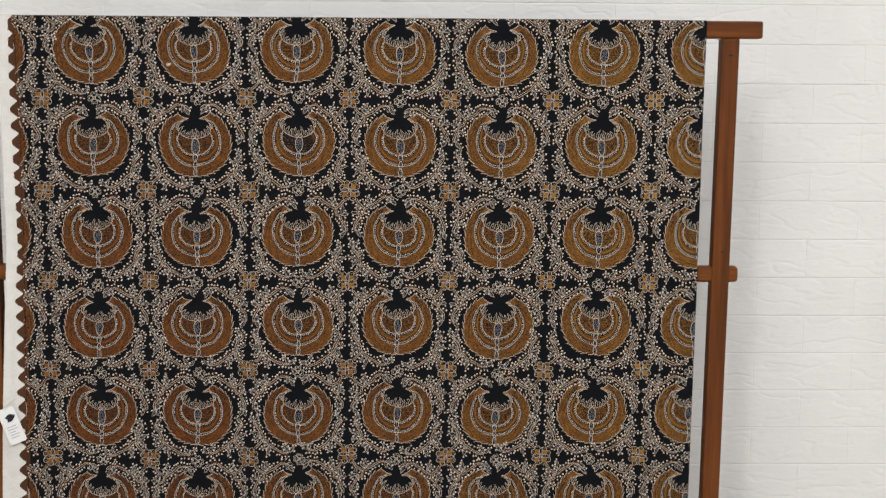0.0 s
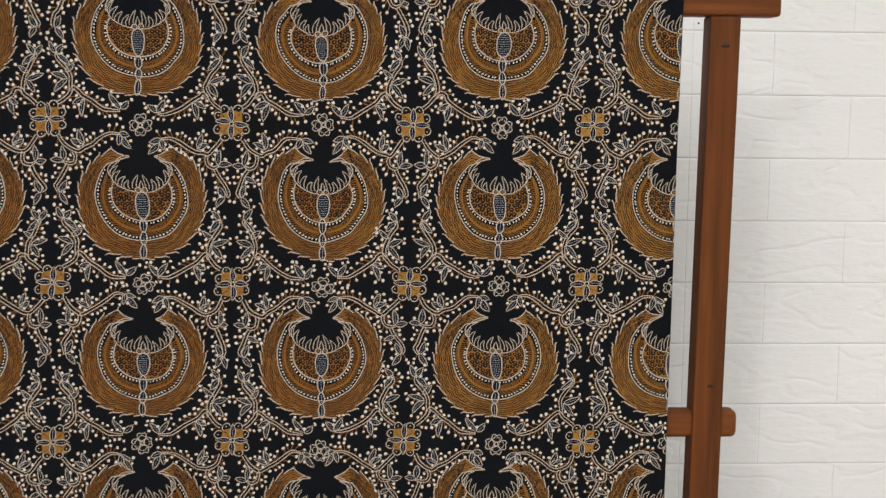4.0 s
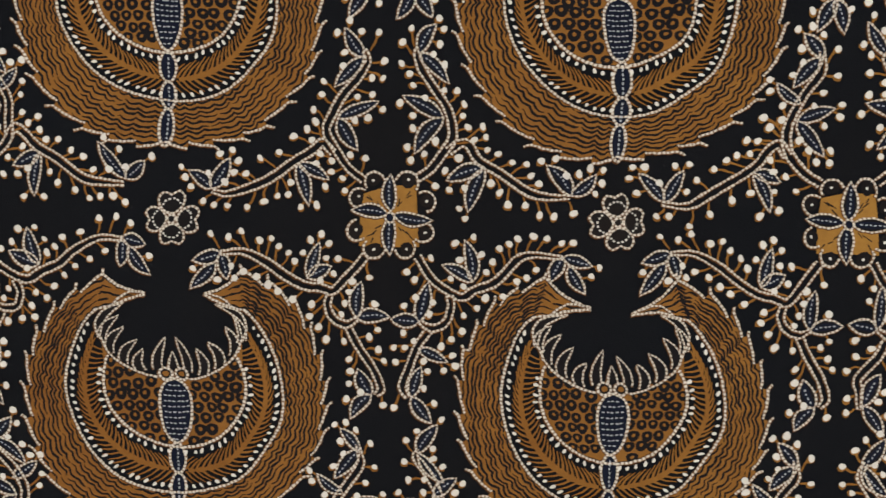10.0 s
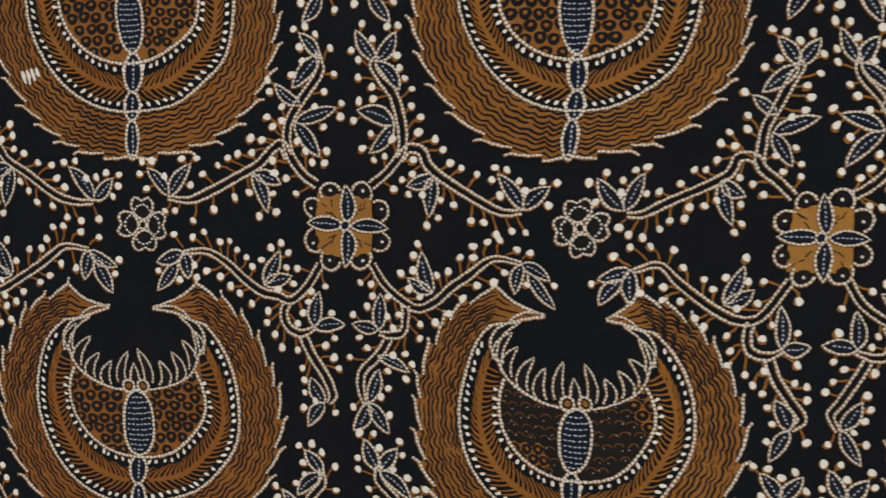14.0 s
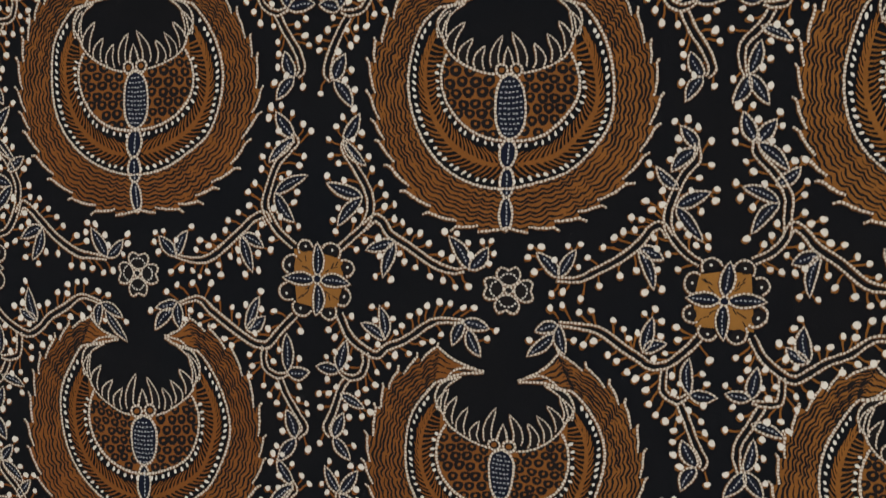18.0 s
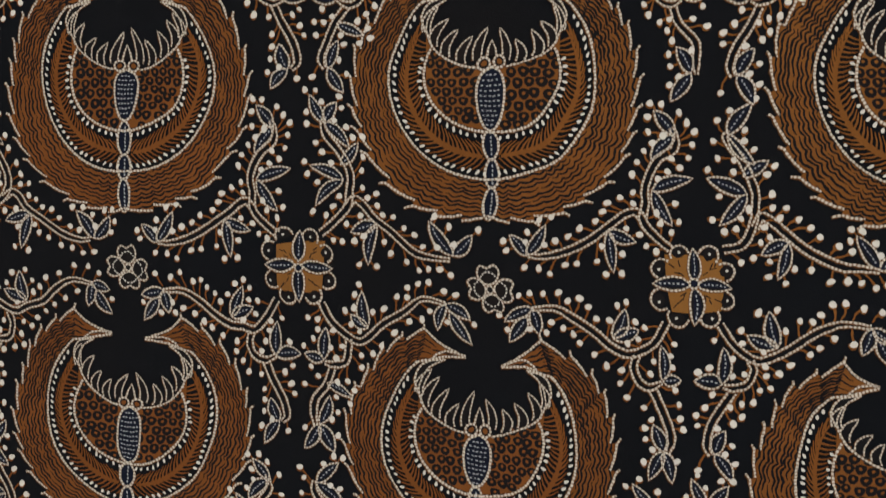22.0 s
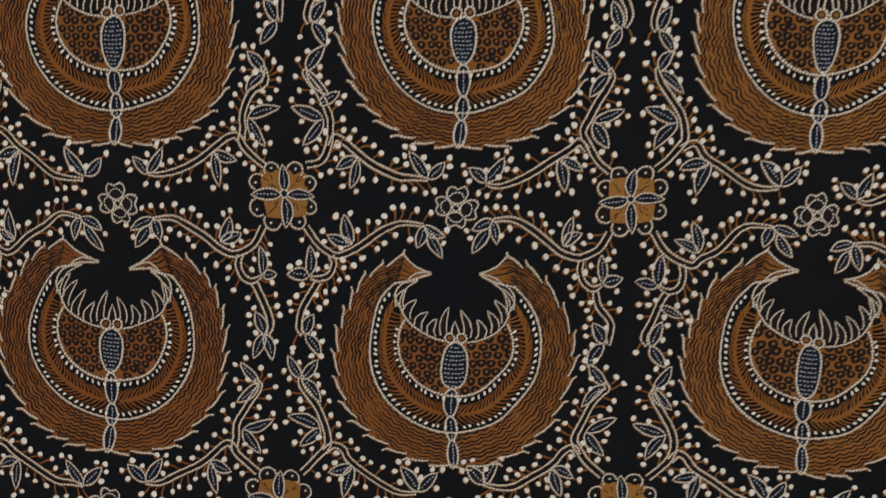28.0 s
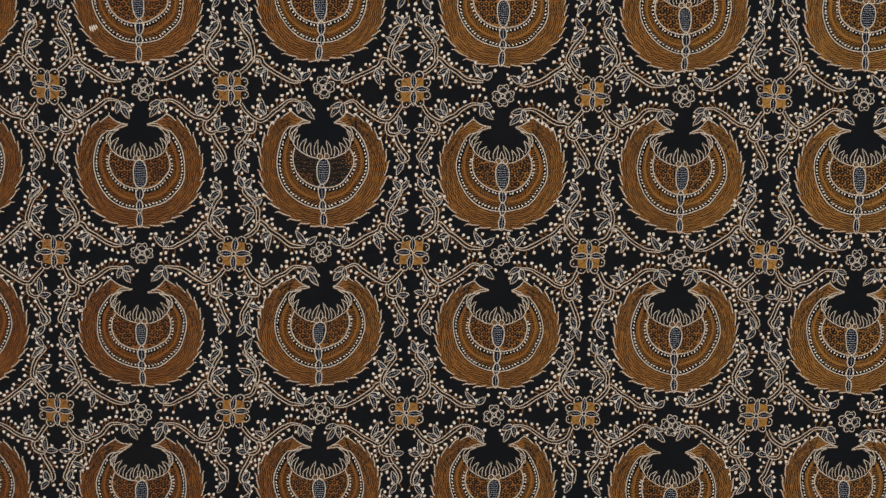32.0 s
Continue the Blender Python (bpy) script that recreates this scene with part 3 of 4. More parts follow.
def wing(ink, rng):
    """One hatched wing: a scalloped rim with hooks, waves of dark lines inside it, the ring that closes it and its beak."""
    n = 253
    end = rng.uniform(150.5, 156.0)
    deg = np.linspace(0, end, n)
    rad = 55.0 + 0.9 * np.sin(np.radians(deg) * 2.0 + rng.uniform(0, 3)) - 2.6 * np.exp(-(deg / 34) ** 2) - 3.4 * np.clip((deg - 126) / 28, 0, 1) ** 1.4
    nrm = oval(1, 1, 0, deg)
    along = np.stack([-nrm[:, 1], nrm[:, 0]], 1)
    outer = nrm * rad[:, None]
    tip = np.array([9.6 + rng.normal(0, 2.0), 38.8 + rng.normal(0, 1.0)])
    # scallops: each bulges a little and ends in a hook that leans upwards
    m = int(rng.integers(13, 16))
    edges = np.r_[0, np.cumsum(rng.uniform(0.8, 1.2, m))]
    u = np.interp(np.linspace(0, edges[-1], n), edges, np.arange(m + 1))
    f = u % 1.0
    f[-1] = 1.0
    rim = outer + nrm * (-1.2 + 1.7 * np.sin(math.pi / 2 * np.minimum(f / 0.85, 1)) + 0.8 * f ** 4)[:, None]
    cape = bend([rim[-1], rim[-1] * 0.66 + tip * 0.34 - (0.3, 2.0), rim[-1] * 0.25 + tip * 0.75 - (0.4, 1.3), tip], 9)
    ring = oval(39.6, 40.6, 4.0, np.linspace(0, 136.5, n))
    brow = bend([ring[-1], (22.2, 34.6), (16.6, 36.4), tip - (0.0, 0.5)], 7)
    brow = np.stack([np.interp(np.linspace(0, 1, len(cape)), np.linspace(0, 1, len(brow)), brow[:, i]) for i in (0, 1)], 1)
    a, b = np.vstack([rim, cape[1:]]), np.vstack([ring, brow[1:]])
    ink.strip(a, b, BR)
    for i in range(m):
        pick = np.where((u >= i - 0.001) & (u < i + 1.0))[0]
        if i == m - 1:
            pick = np.r_[pick, n - 1]
        k = pick[-1]
        reach = rng.uniform(1.3, 2.3) * (1.2 if deg[k] < 75 else 1.0)
        lean = 1.0 if deg[k] < 60 else 0.6
        way = along[k] + nrm[k] * lean
        way /= np.hypot(*way)
        hook = [rim[k] + way * reach * q + nrm[k] * 0.5 * q * q for q in (0.35, 0.7, 1.0)]
        c = np.vstack([rim[pick], hook]) if deg[k] > 14 else rim[pick]
        ink.line(c, np.interp(np.linspace(0, 1, len(c)), (0, 0.5, 1), (0.8, 1.0, 0.85)), CR)
    ink.line(cape, 0.95, CR)
    # dark lines that follow the rim; their crests stand on one another, two to a scallop, and soften towards the ring
    total = len(a)
    q = np.arange(total) / total
    uu = np.r_[u, u[-1] + np.linspace(0.1, 1.4, total - n)]
    w0 = rng.uniform(0, 6, 4)
    across = np.vstack([outer, cape[1:]]) - b
    thick = np.hypot(*across.T)
    unit = across / np.maximum(thick, 1.0)[:, None]
    count = 9
    for k in range(1, count + 1):
        w = (k - 0.25 + 0.10 * np.sin(q * 25 + 2.1 * k)) / (count + 0.5)
        phase = 1.6 * uu + 0.04 * np.sin(1.3 * k + w0[0]) + 0.22 * np.sin(q * 21 + w0[1]) + 0.02 * k
        crest = np.abs(np.sin(math.pi * phase)) ** 0.8 - 0.62
        tall = (0.78 + 0.45 * np.sin(q * 17 + w0[2]) ** 2) * (1 - 0.25 * np.clip((q - 0.75) / 0.15, 0, 1))
        wave = tall * crest + 0.7 * w * np.sin(math.pi * uu) ** 2 + 0.10 * np.sin(q * 60 + w0[3] + k)
        line = b + across * w[:, None] + unit * (wave * np.clip(thick / 14, 0, 1))[:, None]
        i = int(rng.integers(0, 4))
        while i < total - 4:
            j = min(i + int(rng.integers(26, 100)), total - 1)
            clear = thick[i:j] > (12.6 if k % 2 == 0 else 8.2 if k % 4 == 3 else 3.6)
            if clear[0]:
                c = line[i:i + (len(clear) if clear.all() else int(np.argmin(clear)))]
                if len(c) > 3:
                    ink.line(c, rng.uniform(0.72, 0.96) * np.interp(np.linspace(0, 1, len(c)), (0, 0.12, 0.85, 1), (0.45, 1.0, 0.9, 0.35)), IN)
            i = j + int(rng.integers(0, 2))
    ink.line(ring, 0.96, CR)
    ink.line(brow, 0.95, CR)
    # the second stroke of the beak
    ink.line(bend([brow[len(brow) // 3], (19.0, 37.6), (14.8, 39.0), tip * 0.8 + np.array((2.8, 7.9))], 5), 0.8, CR)
    return ring


def feathers(fe, rng, ring):
    """The feather ring on black: a brown rib with barbs, white ticks along both rims."""
    n = len(ring)
    inner = oval(26.2, 23.4, 4.8, np.linspace(0, 117, n))
    fe.line(inner, 1.05, CR)
    mid = ring * 0.53 + inner * 0.47
    dirs = ring - inner
    wide = np.hypot(*dirs.T)
    unit = dirs / wide[:, None]
    fwd = np.stack([-unit[:, 1], unit[:, 0]], 1)
    lo, hi = 13, n - 13
    fe.line(mid[lo:hi], np.interp(np.arange(lo, hi), (lo, lo + 35, hi - 56, hi), (1.3, 2.1, 1.5, 0.5)), BR)
    arc = np.r_[0, np.cumsum(np.hypot(*np.diff(mid, axis=0).T))]
    for t in np.arange(arc[lo] - 3, arc[hi] - 1, 2.15):
        i = int(np.interp(t, arc, np.arange(n)))
        for d in (1, -1):
            reach = min(wide[i] / 2 - 3.2, 5.6) * rng.uniform(0.88, 1.08)
            if reach < 0.8:
                continue
            p = mid[i] + unit[i] * d * 0.5
            e = mid[i] + unit[i] * d * reach + fwd[i] * (reach * 0.85 + 0.5)
            fe.line([p, (p + e) / 2 - fwd[i] * 0.55, e], [0.8, 0.66, 0.3], BR)
    for curve, off, gap in ((ring, -2.3, 3.2), (inner, 2.1, 2.7)):
        arc2 = np.r_[0, np.cumsum(np.hypot(*np.diff(curve, axis=0).T))]
        d = 1 if off > 0 else -1
        for t in np.arange(3.4, arc2[-1] - 4.0, gap):
            i = int(np.interp(t + rng.normal(0, 0.2), arc2, np.arange(n)))
            tick(fe, curve[i] + unit[i] * (off + rng.normal(0, 0.15)), unit[i] * d - fwd[i] * 0.55, 0.56 * rng.uniform(0.85, 1.2), 0.95 * rng.uniform(0.8, 1.25))


def scales(br, rng, dark):
    """Half of the breast: rows of dark fish scales with a brown eye each."""
    xs = np.linspace(0.0, 25.4, 13)
    low = 4.8 - 22.6 * np.sqrt(np.clip(1 - (xs / 25.8) ** 2, 0, 1))
    brow = lambda x: np.interp(x, (0.0, 5.5, 11.0, 17.8, 22.6, 25.4), (6.8, 7.0, 8.4, 12.0, 16.2, 22.0))
    top = brow(xs)
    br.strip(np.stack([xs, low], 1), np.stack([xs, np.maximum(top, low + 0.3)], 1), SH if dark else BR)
    pitch = rng.uniform(4.3, 4.9)
    r = pitch * 0.478
    for row in range(11):
        for col in range(8):
            p = np.array([5.6 + col * pitch + (pitch / 2 if row % 2 else 0), 17.5 - row * pitch * 0.86]) + rng.normal(0, 0.26, 2)
            if (p[0] / 26.0) ** 2 + ((p[1] - 4.8) / 23.0) ** 2 > 1 or p[1] > brow(p[0]) + 0.6:
                continue
            shut = dark and (p[0] + p[1] < 25.0 if br.flip > 0 else p[1] > -7.5 or p[0] < 9.0)
            a = np.arange(10) * math.pi / 5
            pad = np.stack([np.cos(a), np.sin(a) * 0.94 + 0.10 * np.cos(2 * a)], 1) * (r * (1.22 if shut else rng.uniform(0.93, 1.05)))
            if dark and not shut:
                br.dot(p, r * 1.2, BR, 9, lift=0.03)
            br.fill(pad + p, SH if shut else IN, 0.0 if not shut else 0.05)
            if shut:
                u = np.linspace(0.2, 2.9, 6)
                br.line(p + np.stack([np.cos(u), np.sin(u)], 1) * r * 0.8, 0.34, ST, lift=0.05)
                br.dot(p + rng.uniform(-1.4, 1.4, 2), 0.24, DA, 5)
            else:
                br.dot(p + (0.0, 0.15), r * 0.32, BR, 7, lift=0.1)


def crown(cw, rng):
    """Half of the crown: the rim of the horn, a fan of claws and one ringed eye."""
    end = np.array([17.2 + rng.normal(0, 0.7), 35.4])
    out, inn = bend([(25.8, 21.6), (27.6, 27.4), (24.4, 33.2), end], 5), bend([(25.8, 21.6), (24.8, 27.2), (22.0, 31.8), end], 5)
    cw.strip(out, inn, IN, lift=0.03)
    cw.line(out, 0.8, CR)
    cw.line(inn, 0.7, CR)
    claws = (((25.2, 21.2), (21.4, 31.4)), ((22.4, 16.8), (18.2, 26.4)), ((17.4, 12.4), (14.0, 21.8)), ((11.4, 9.4), (9.0, 18.6)), ((5.4, 9.2), (2.4, 22.6)))
    for k, (root, point) in enumerate(claws):
        root, point = np.array(root), np.array(point) + rng.normal(0, 0.75, 2)
        d = point - root
        length = np.hypot(*d)
        d = d / length
        nn = np.array([d[1], -d[0]])
        uu = np.linspace(0, 1, 9)
        spine = root + np.outer(uu * length, d) + np.outer(1.5 * np.sin(math.pi * uu ** 0.8), nn)
        half = 1.75 * (1 - uu ** 2.4) ** 0.8
        l, r = spine - half[:, None] * nn, spine + half[:, None] * nn
        cw.strip(l, r, IN, lift=0.04 + 0.004 * k)
        cw.line(np.vstack([l, r[-2::-1]]), 0.66, CR, lift=0.004 * k)
    cw.line(bend([(25.9, 23.0), (22.6, 16.0), (17.6, 11.6), (11.0, 8.2), (5.6, 6.8)], 5), 0.85, CR)
    u = np.linspace(0, 2 * math.pi, 10, endpoint=False)
    eye = np.array([3.0, 8.6]) + rng.normal(0, 0.2, 2)
    cw.dot(eye, 2.5, IN, 9, lift=0.12)
    cw.dot(eye, 1.15, BR, 7, lift=0.22)
    cw.line(eye + np.stack([np.cos(u), np.sin(u)], 1) * 2.35, 1.0, CR, closed=True, lift=0.05)


def medallion(inks, rng, dark=False):
    """A pair of wings closed to a round: hatched outer feathers, a feather ring, a scaled breast, crown, body and beaded tail."""
    for s in (1.0, -1.0):
        for k in inks.values():
            k.flip = s
        ring = wing(inks["medallion"], rng)
        feathers(inks["feather_ring"], rng, ring)
        scales(inks["breast"], rng, dark)
        crown(inks["crown"], rng)
    for k in inks.values():
        k.flip = 1.0
    cw = inks["crown"]
    spear = np.array([(-1.9, 11.0), (-1.4, 14.0), (0, 17.4), (1.4, 14.0), (1.9, 11.0)])
    cw.fill(spear, IN, 0.03)
    cw.line(spear, 0.85, CR, lift=0.01)
    # barrel-shaped body, some drawn as a long drop
    bo = inks["body"]
    u = np.linspace(0, 1, 17)
    foot = -16.6 + rng.uniform(-1.8, 1.8)
    z = 6.8 + (foot - 6.8) * u
    drop = rng.uniform(0.0, 0.42)
    half = 5.7 * (1 - np.abs(2 * u - 1) ** 2.6) ** 0.55 * (1.06 - drop * u)
    l, r = np.stack([-half, z], 1), np.stack([half, z], 1)
    bo.strip(l, r, NV, lift=0.02)
    bo.line(np.vstack([l, r[-2::-1]]), 1.0, CR)
    for zz in np.arange(4.6, foot + 2.2, -1.95):
        h = np.interp(-zz, -z, half) - 1.3
        for x in np.arange(-h, h - 0.4, 1.55):
            k = x + rng.uniform(-0.2, 0.2)
            bo.line([(k, zz - 0.02 * (36 - k * k)), (k + 0.95, zz - 0.02 * (36 - (k + 0.95) ** 2))], 0.47, DA)
    # three beads of the tail
    ta = inks["tail"]
    for top, low, wide in ((foot + 0.3, -29.4, 6.4), (-29.0, -40.0, 5.8), (-39.6, -53.2, 5.2)):
        mid, hh = (top + low) / 2, (top - low) / 2
        a = np.linspace(0, 2 * math.pi, 16, endpoint=False)
        loop = np.stack([wide / 2 * np.sin(a) * (1 - 0.12 * np.cos(a) ** 2), mid + hh * np.cos(a)], 1)
        loop[:, 0] += rng.normal(0, 0.25)
        ta.fill(loop, NV, 0.03)
        ta.line(loop, 1.0, CR, closed=True, lift=0.02)
        for zz in np.arange(top - 2.2, low + 2.0, -1.6):
            ta.line([(0.1, zz), (0.1, zz - 0.95)], 0.55, DA, lift=0.04)


# ---- turning drawings into meshes on the cloth ----
def template(ink):
    return dict(v=np.array(ink.v), loops=np.array(ink.loops), size=np.array(ink.size), mat=np.array(ink.mat), uv=np.array(ink.uv))


def draw(name, t, at, parent, turn=0.0, grow=(1.0, 1.0), seed=0.0, label=""):
    """One drawing laid on the cloth at a place, cut off at the cloth's edges."""
    c, s = math.cos(turn), math.sin(turn)
    lx, lz = t["v"][:, 0] * grow[0], t["v"][:, 1] * grow[1]
    x, z = at[0] + (c * lx - s * lz) / 1000, at[1] + (s * lx + c * lz) / 1000
    x = x + 0.0006 * np.sin(95 * z + seed) + 0.0004 * np.sin(210 * x + 140 * z + 2 * seed)
    z = z + 0.0006 * np.sin(90 * x + 1.7 * seed) + 0.0004 * np.sin(190 * z + 120 * x + seed)
    x = x + 0.00010 * np.sin(1500 * z + 900 * x + seed)
    z = z + 0.00010 * np.sin(1700 * x - 800 * z + seed)
    lo, hi = left_edge(z) + 0.0004, right_edge(z) - 0.0004
    cut = (x < lo) | (x > hi) | (z > TOP - 0.001) | (z < HEM + 0.006)
    x, z = np.clip(x, lo, hi), np.clip(z, HEM + 0.006, TOP - 0.001)
    loops, size, mat, uv = t["loops"], t["size"], t["mat"], t["uv"]
    if cut.all():
        return None
    if cut.any():
        first = np.r_[0, np.cumsum(size)[:-1]]
        keep = ~np.logical_and.reduceat(cut[loops], first)
        each = np.repeat(keep, size)
        loops, uv, size, mat = loops[each], uv[each], size[keep], mat[keep]
        used = np.unique(loops)
        renum = np.zeros(len(x), int)
        renum[used] = np.arange(len(used))
        loops = renum[loops]
        x, z, lift = x[used], z[used], t["v"][used, 2]
    else:
        lift = t["v"][:, 2]
    co = np.stack([x, drape(x, z) - 0.0003 - lift / 1000, z], 1)
    mesh = bpy.data.meshes.new(name)
    mesh.vertices.add(len(co))
    mesh.vertices.foreach_set("co", co.ravel())
    mesh.loops.add(len(loops))
    mesh.loops.foreach_set("vertex_index", loops)
    mesh.polygons.add(len(size))
    mesh.polygons.foreach_set("loop_start", np.r_[0, np.cumsum(size)[:-1]])
    for m in DYES:
        mesh.materials.append(m)
    mesh.polygons.foreach_set("material_index", mat)
    mesh.uv_layers.new(name="ink").data.foreach_set("uv", uv.ravel())
    mesh.update(calc_edges=True)
    ob = new(name, mesh)
    ob.parent = parent
    if label:
        ob["label"] = label
    return ob


def sheet(name, left, right, top, low, material, parent, lift, cols, rows):
    """A piece of the hanging cloth between two side edges."""
    bm = bmesh.new()
    grid = []
    for z in np.linspace(top, low, rows):
        a, b = left(z), right(z)
        grid.append([bm.verts.new((x, float(drape(x, z)) + lift, z)) for x in np.linspace(a, b, cols)])
    for r0, r1 in zip(grid, grid[1:]):
        for i in range(cols - 1):
            bm.faces.new((r1[i], r1[i + 1], r0[i + 1], r0[i]))
    return part(name, bm, material, parent, smooth=True)


def cloth_body():
    """Front fall, fold over the top bar and back fall, as one length of cotton."""
    bm = bmesh.new()
    prof = [(0.0, z) for z in np.linspace(HEM, TOP - 0.006, 60)]
    prof += [(0.0015, TOP - 0.0022), (0.0055, TOP - 0.0003), (0.016, TOP), (0.030, TOP), (0.044, TOP - 0.0006), (0.0485, TOP - 0.004)]
    prof += [(0.0495 + 0.012 * k, z) for k, z in zip(np.linspace(0, 1, 20), np.linspace(TOP - 0.012, HEM + 0.03, 20))]
    grid = []
    for i, (y, z) in enumerate(prof):
        front = y == 0.0
        a, b = float(selvage(z)) if i < 66 else float(selvage(z)) + 0.012, float(right_edge(z)) - (0.0 if i < 66 else 0.004)
        grid.append([bm.verts.new((x, y + (float(drape(x, z)) if front else 0.0), z)) for x in np.linspace(a, b, 90)])
    for r0, r1 in zip(grid, grid[1:]):
        for i in range(89):
            bm.faces.new((r0[i], r0[i + 1], r1[i + 1], r1[i]))
    return bm


CLOTH = tagged(part("batik_cloth", cloth_body(), BLACK, smooth=True), "black, brown and cream hand-drawn batik cloth hanging over a wooden rack", "cloth")
thick = CLOTH.modifiers.new("thickness", "SOLIDIFY")
thick.thickness, thick.offset = 0.0005, -1.0

sheet("undyed_margin", lambda z: selvage(z) - 0.0004, lambda z: left_edge(z) + 0.001, TOP + 0.0004, HEM, UNDYED, CLOTH, -0.0003, 4, 90)
sheet("selvage_fold", lambda z: selvage(z) - 0.0012, lambda z: selvage(z) + 0.0150 + 0.0015 * math.sin(17 * z), TOP + 0.0006, HEM, UNDYED, CLOTH, -0.0011, 4, 90)


def border():
    """The brown band with a row of teeth along the selvage."""
    ink = Ink()
    rng = np.random.default_rng(4)
    z = TOP * 1000 - 2.0
    edge = lambda zz: float(left_edge(zz / 1000)) * 1000
    while z > HEM * 1000 + 20:
        step = 25.0 * rng.uniform(0.93, 1.06)
        deep = 13.0 * rng.uniform(0.85, 1.1)
        u = np.linspace(0, 1, 9)
        tooth = np.stack([edge(z) - deep * np.sin(math.pi * u) ** 1.25 + 0.4, z - step * u ** 0.92], 1)
        back = np.stack([np.full(9, edge(z) + 0.6), z - step * u], 1)
        ink.strip(tooth, back, BR)
        z -= step
    t = template(ink)
    t["v"][:, 2] += 0.05
    return t


def lay_border():
    t = border()
    x, z = t["v"][:, 0] / 1000, t["v"][:, 1] / 1000
    bm = bmesh.new()
    vs = [bm.verts.new((a, float(drape(a, b)) - 0.0006, b)) for a, b in zip(x, z)]
    i = 0
    for n in t["size"]:
        bm.faces.new([vs[k] for k in t["loops"][i:i + n]])
        i += n
    part("toothed_border", bm, HEMMED, CLOTH, "brown toothed edge against undyed cotton")
    sheet("border_band", lambda z: left_edge(z) - 0.0008, lambda z: left_edge(z) + 0.0062, TOP - 0.003, HEM, HEMMED, CLOTH, -0.00037, 3, 70)
    sheet("hem_stitch", lambda z: left_edge(z) + 0.0018, lambda z: left_edge(z) + 0.0026, TOP - 0.003, HEM, INKY, CLOTH, -0.0005, 2, 70)


lay_border()

# ---- the drawn cells ----
PITCH = 0.160
# drift of each rosette from the even grid, in millimetres, row by row
DRIFT = (
    ((3.5, -2.9), (1.1, 0.0), (0.9, 0.5), (1.3, 0.9), (0.2, -1.7), (0.0, -1.1), (0.7, -0.0)),
    ((2.9, -4.5), (3.3, -2.9), (3.7, -2.2), (1.8, -0.7), (-0.3, -2.6), (-2.1, -0.7), (-1.7, -0.3)),
    ((4.5, -3.8), (4.4, -2.6), (2.4, -1.9), (-1.9, -2.9), (-1.6, -2.4), (-5.7, -1.1), (-1.2, -3.2)),
    ((4.5, -3.9), (1.7, -3.4), (-0.8, -2.3), (-3.1, -1.2), (-2.6, -5.0), (-6.7, -4.8), (-8.5, -1.8)),
    ((4.3, -3.0), (-0.6, -6.3), (-2.5, -2.9), (-2.8, 1.0), (-3.8, -4.5), (-9.0, -1.3), (-10.7, -0.9)),
)


def rosette_at(c, r):
    """The middle of a rosette: an even grid with the drift of the hand-drawn rows."""
    k, j = min(max(c, 0), 6), min(max(r, 0), 4)
    dx, dz = DRIFT[j][k] if 0 <= j <= 4 else (0.0, 0.0)
    return np.array([(c - 3) * PITCH + dx / 1000, 1.4030 - 0.1432 * r + dz / 1000 - (0.003 if r > 4 else 0.0)])


# drift of each medallion from its place between four rosettes, in millimetres, row by row
SHIFT = (
    ((-3.1, 0.0), (0.1, -0.5), (-0.4, 0.6), (-0.3, -1.0), (0.2, -3.4), (-0.5, -0.9)),
    ((-1.6, 1.4), (-1.6, -1.0), (0.3, 1.8), (0.5, -0.3), (1.0, 0.0), (-0.6, -0.6)),
    ((0.6, 1.3), (-2.5, -1.0), (-1.8, 1.3), (-0.1, -0.4), (1.2, -0.7), (0.2, -1.3)),
    ((-0.2, -3.5), (-2.1, -2.0), (0.3, -0.4), (0.2, 2.5), (2.7, -3.5), (1.3, 3.9)),
    ((1.6, -1.7), (-1.6, -1.2), (0.3, -4.6), (1.0, 0.2), (1.5, -4.2), (1.5, 0.1)),
)
# how tall each medallion is drawn, and how it leans, in degrees
STRETCH = (
    (0.977, 0.980, 0.931, 0.941, 0.915, 0.960),
    (0.982, 0.990, 1.036, 0.994, 0.989, 0.991),
    (1.030, 0.922, 0.955, 0.953, 1.012, 0.983),
    (0.971, 0.964, 0.965, 0.962, 1.012, 1.014),
    (0.959, 0.995, 0.965, 0.983, 0.933, 0.986),
)
TURN = (
    (3.7, 0.7, -1.4, -1.1, 0.7, 0.1),
    (0.9, 0.1, 0.8, 1.2, 0.1, -0.1),
    (1.3, 0.7, -0.8, -0.6, 0.9, 0.0),
    (-0.8, 0.6, -0.2, -1.5, -1.7, -0.1),
    (-1.7, -1.8, -0.1, -2.3, -1.4, -1.4),
)
# drift of each small flower from the middle between two rosettes, in millimetres
BLOOM = (
    ((2.3, -0.5), (2.9, -1.6), (1.6, 1.4), (-0.1, -3.8), (0.2, -1.1), (-1.0, -2.5)),
    ((-0.4, -1.4), (-1.4, -0.1), (-2.1, 1.4), (0.6, -1.0), (1.6, -3.0), (1.1, -1.8)),
    ((-0.8, -6.9), (-3.3, -3.3), (0.3, -0.7), (-0.5, -2.1), (1.7, -10.4), (2.7, -3.7)),
    ((0.9, -4.9), (1.2, -5.0), (0.3, -4.0), (1.1, -2.9), (3.1, -6.0), (2.1, -2.3)),
    ((2.0, -3.0), (-2.8, -5.3), (1.5, -6.5), (-0.8, -6.4), (4.4, -6.6), (-0.8, -4.9)),
)


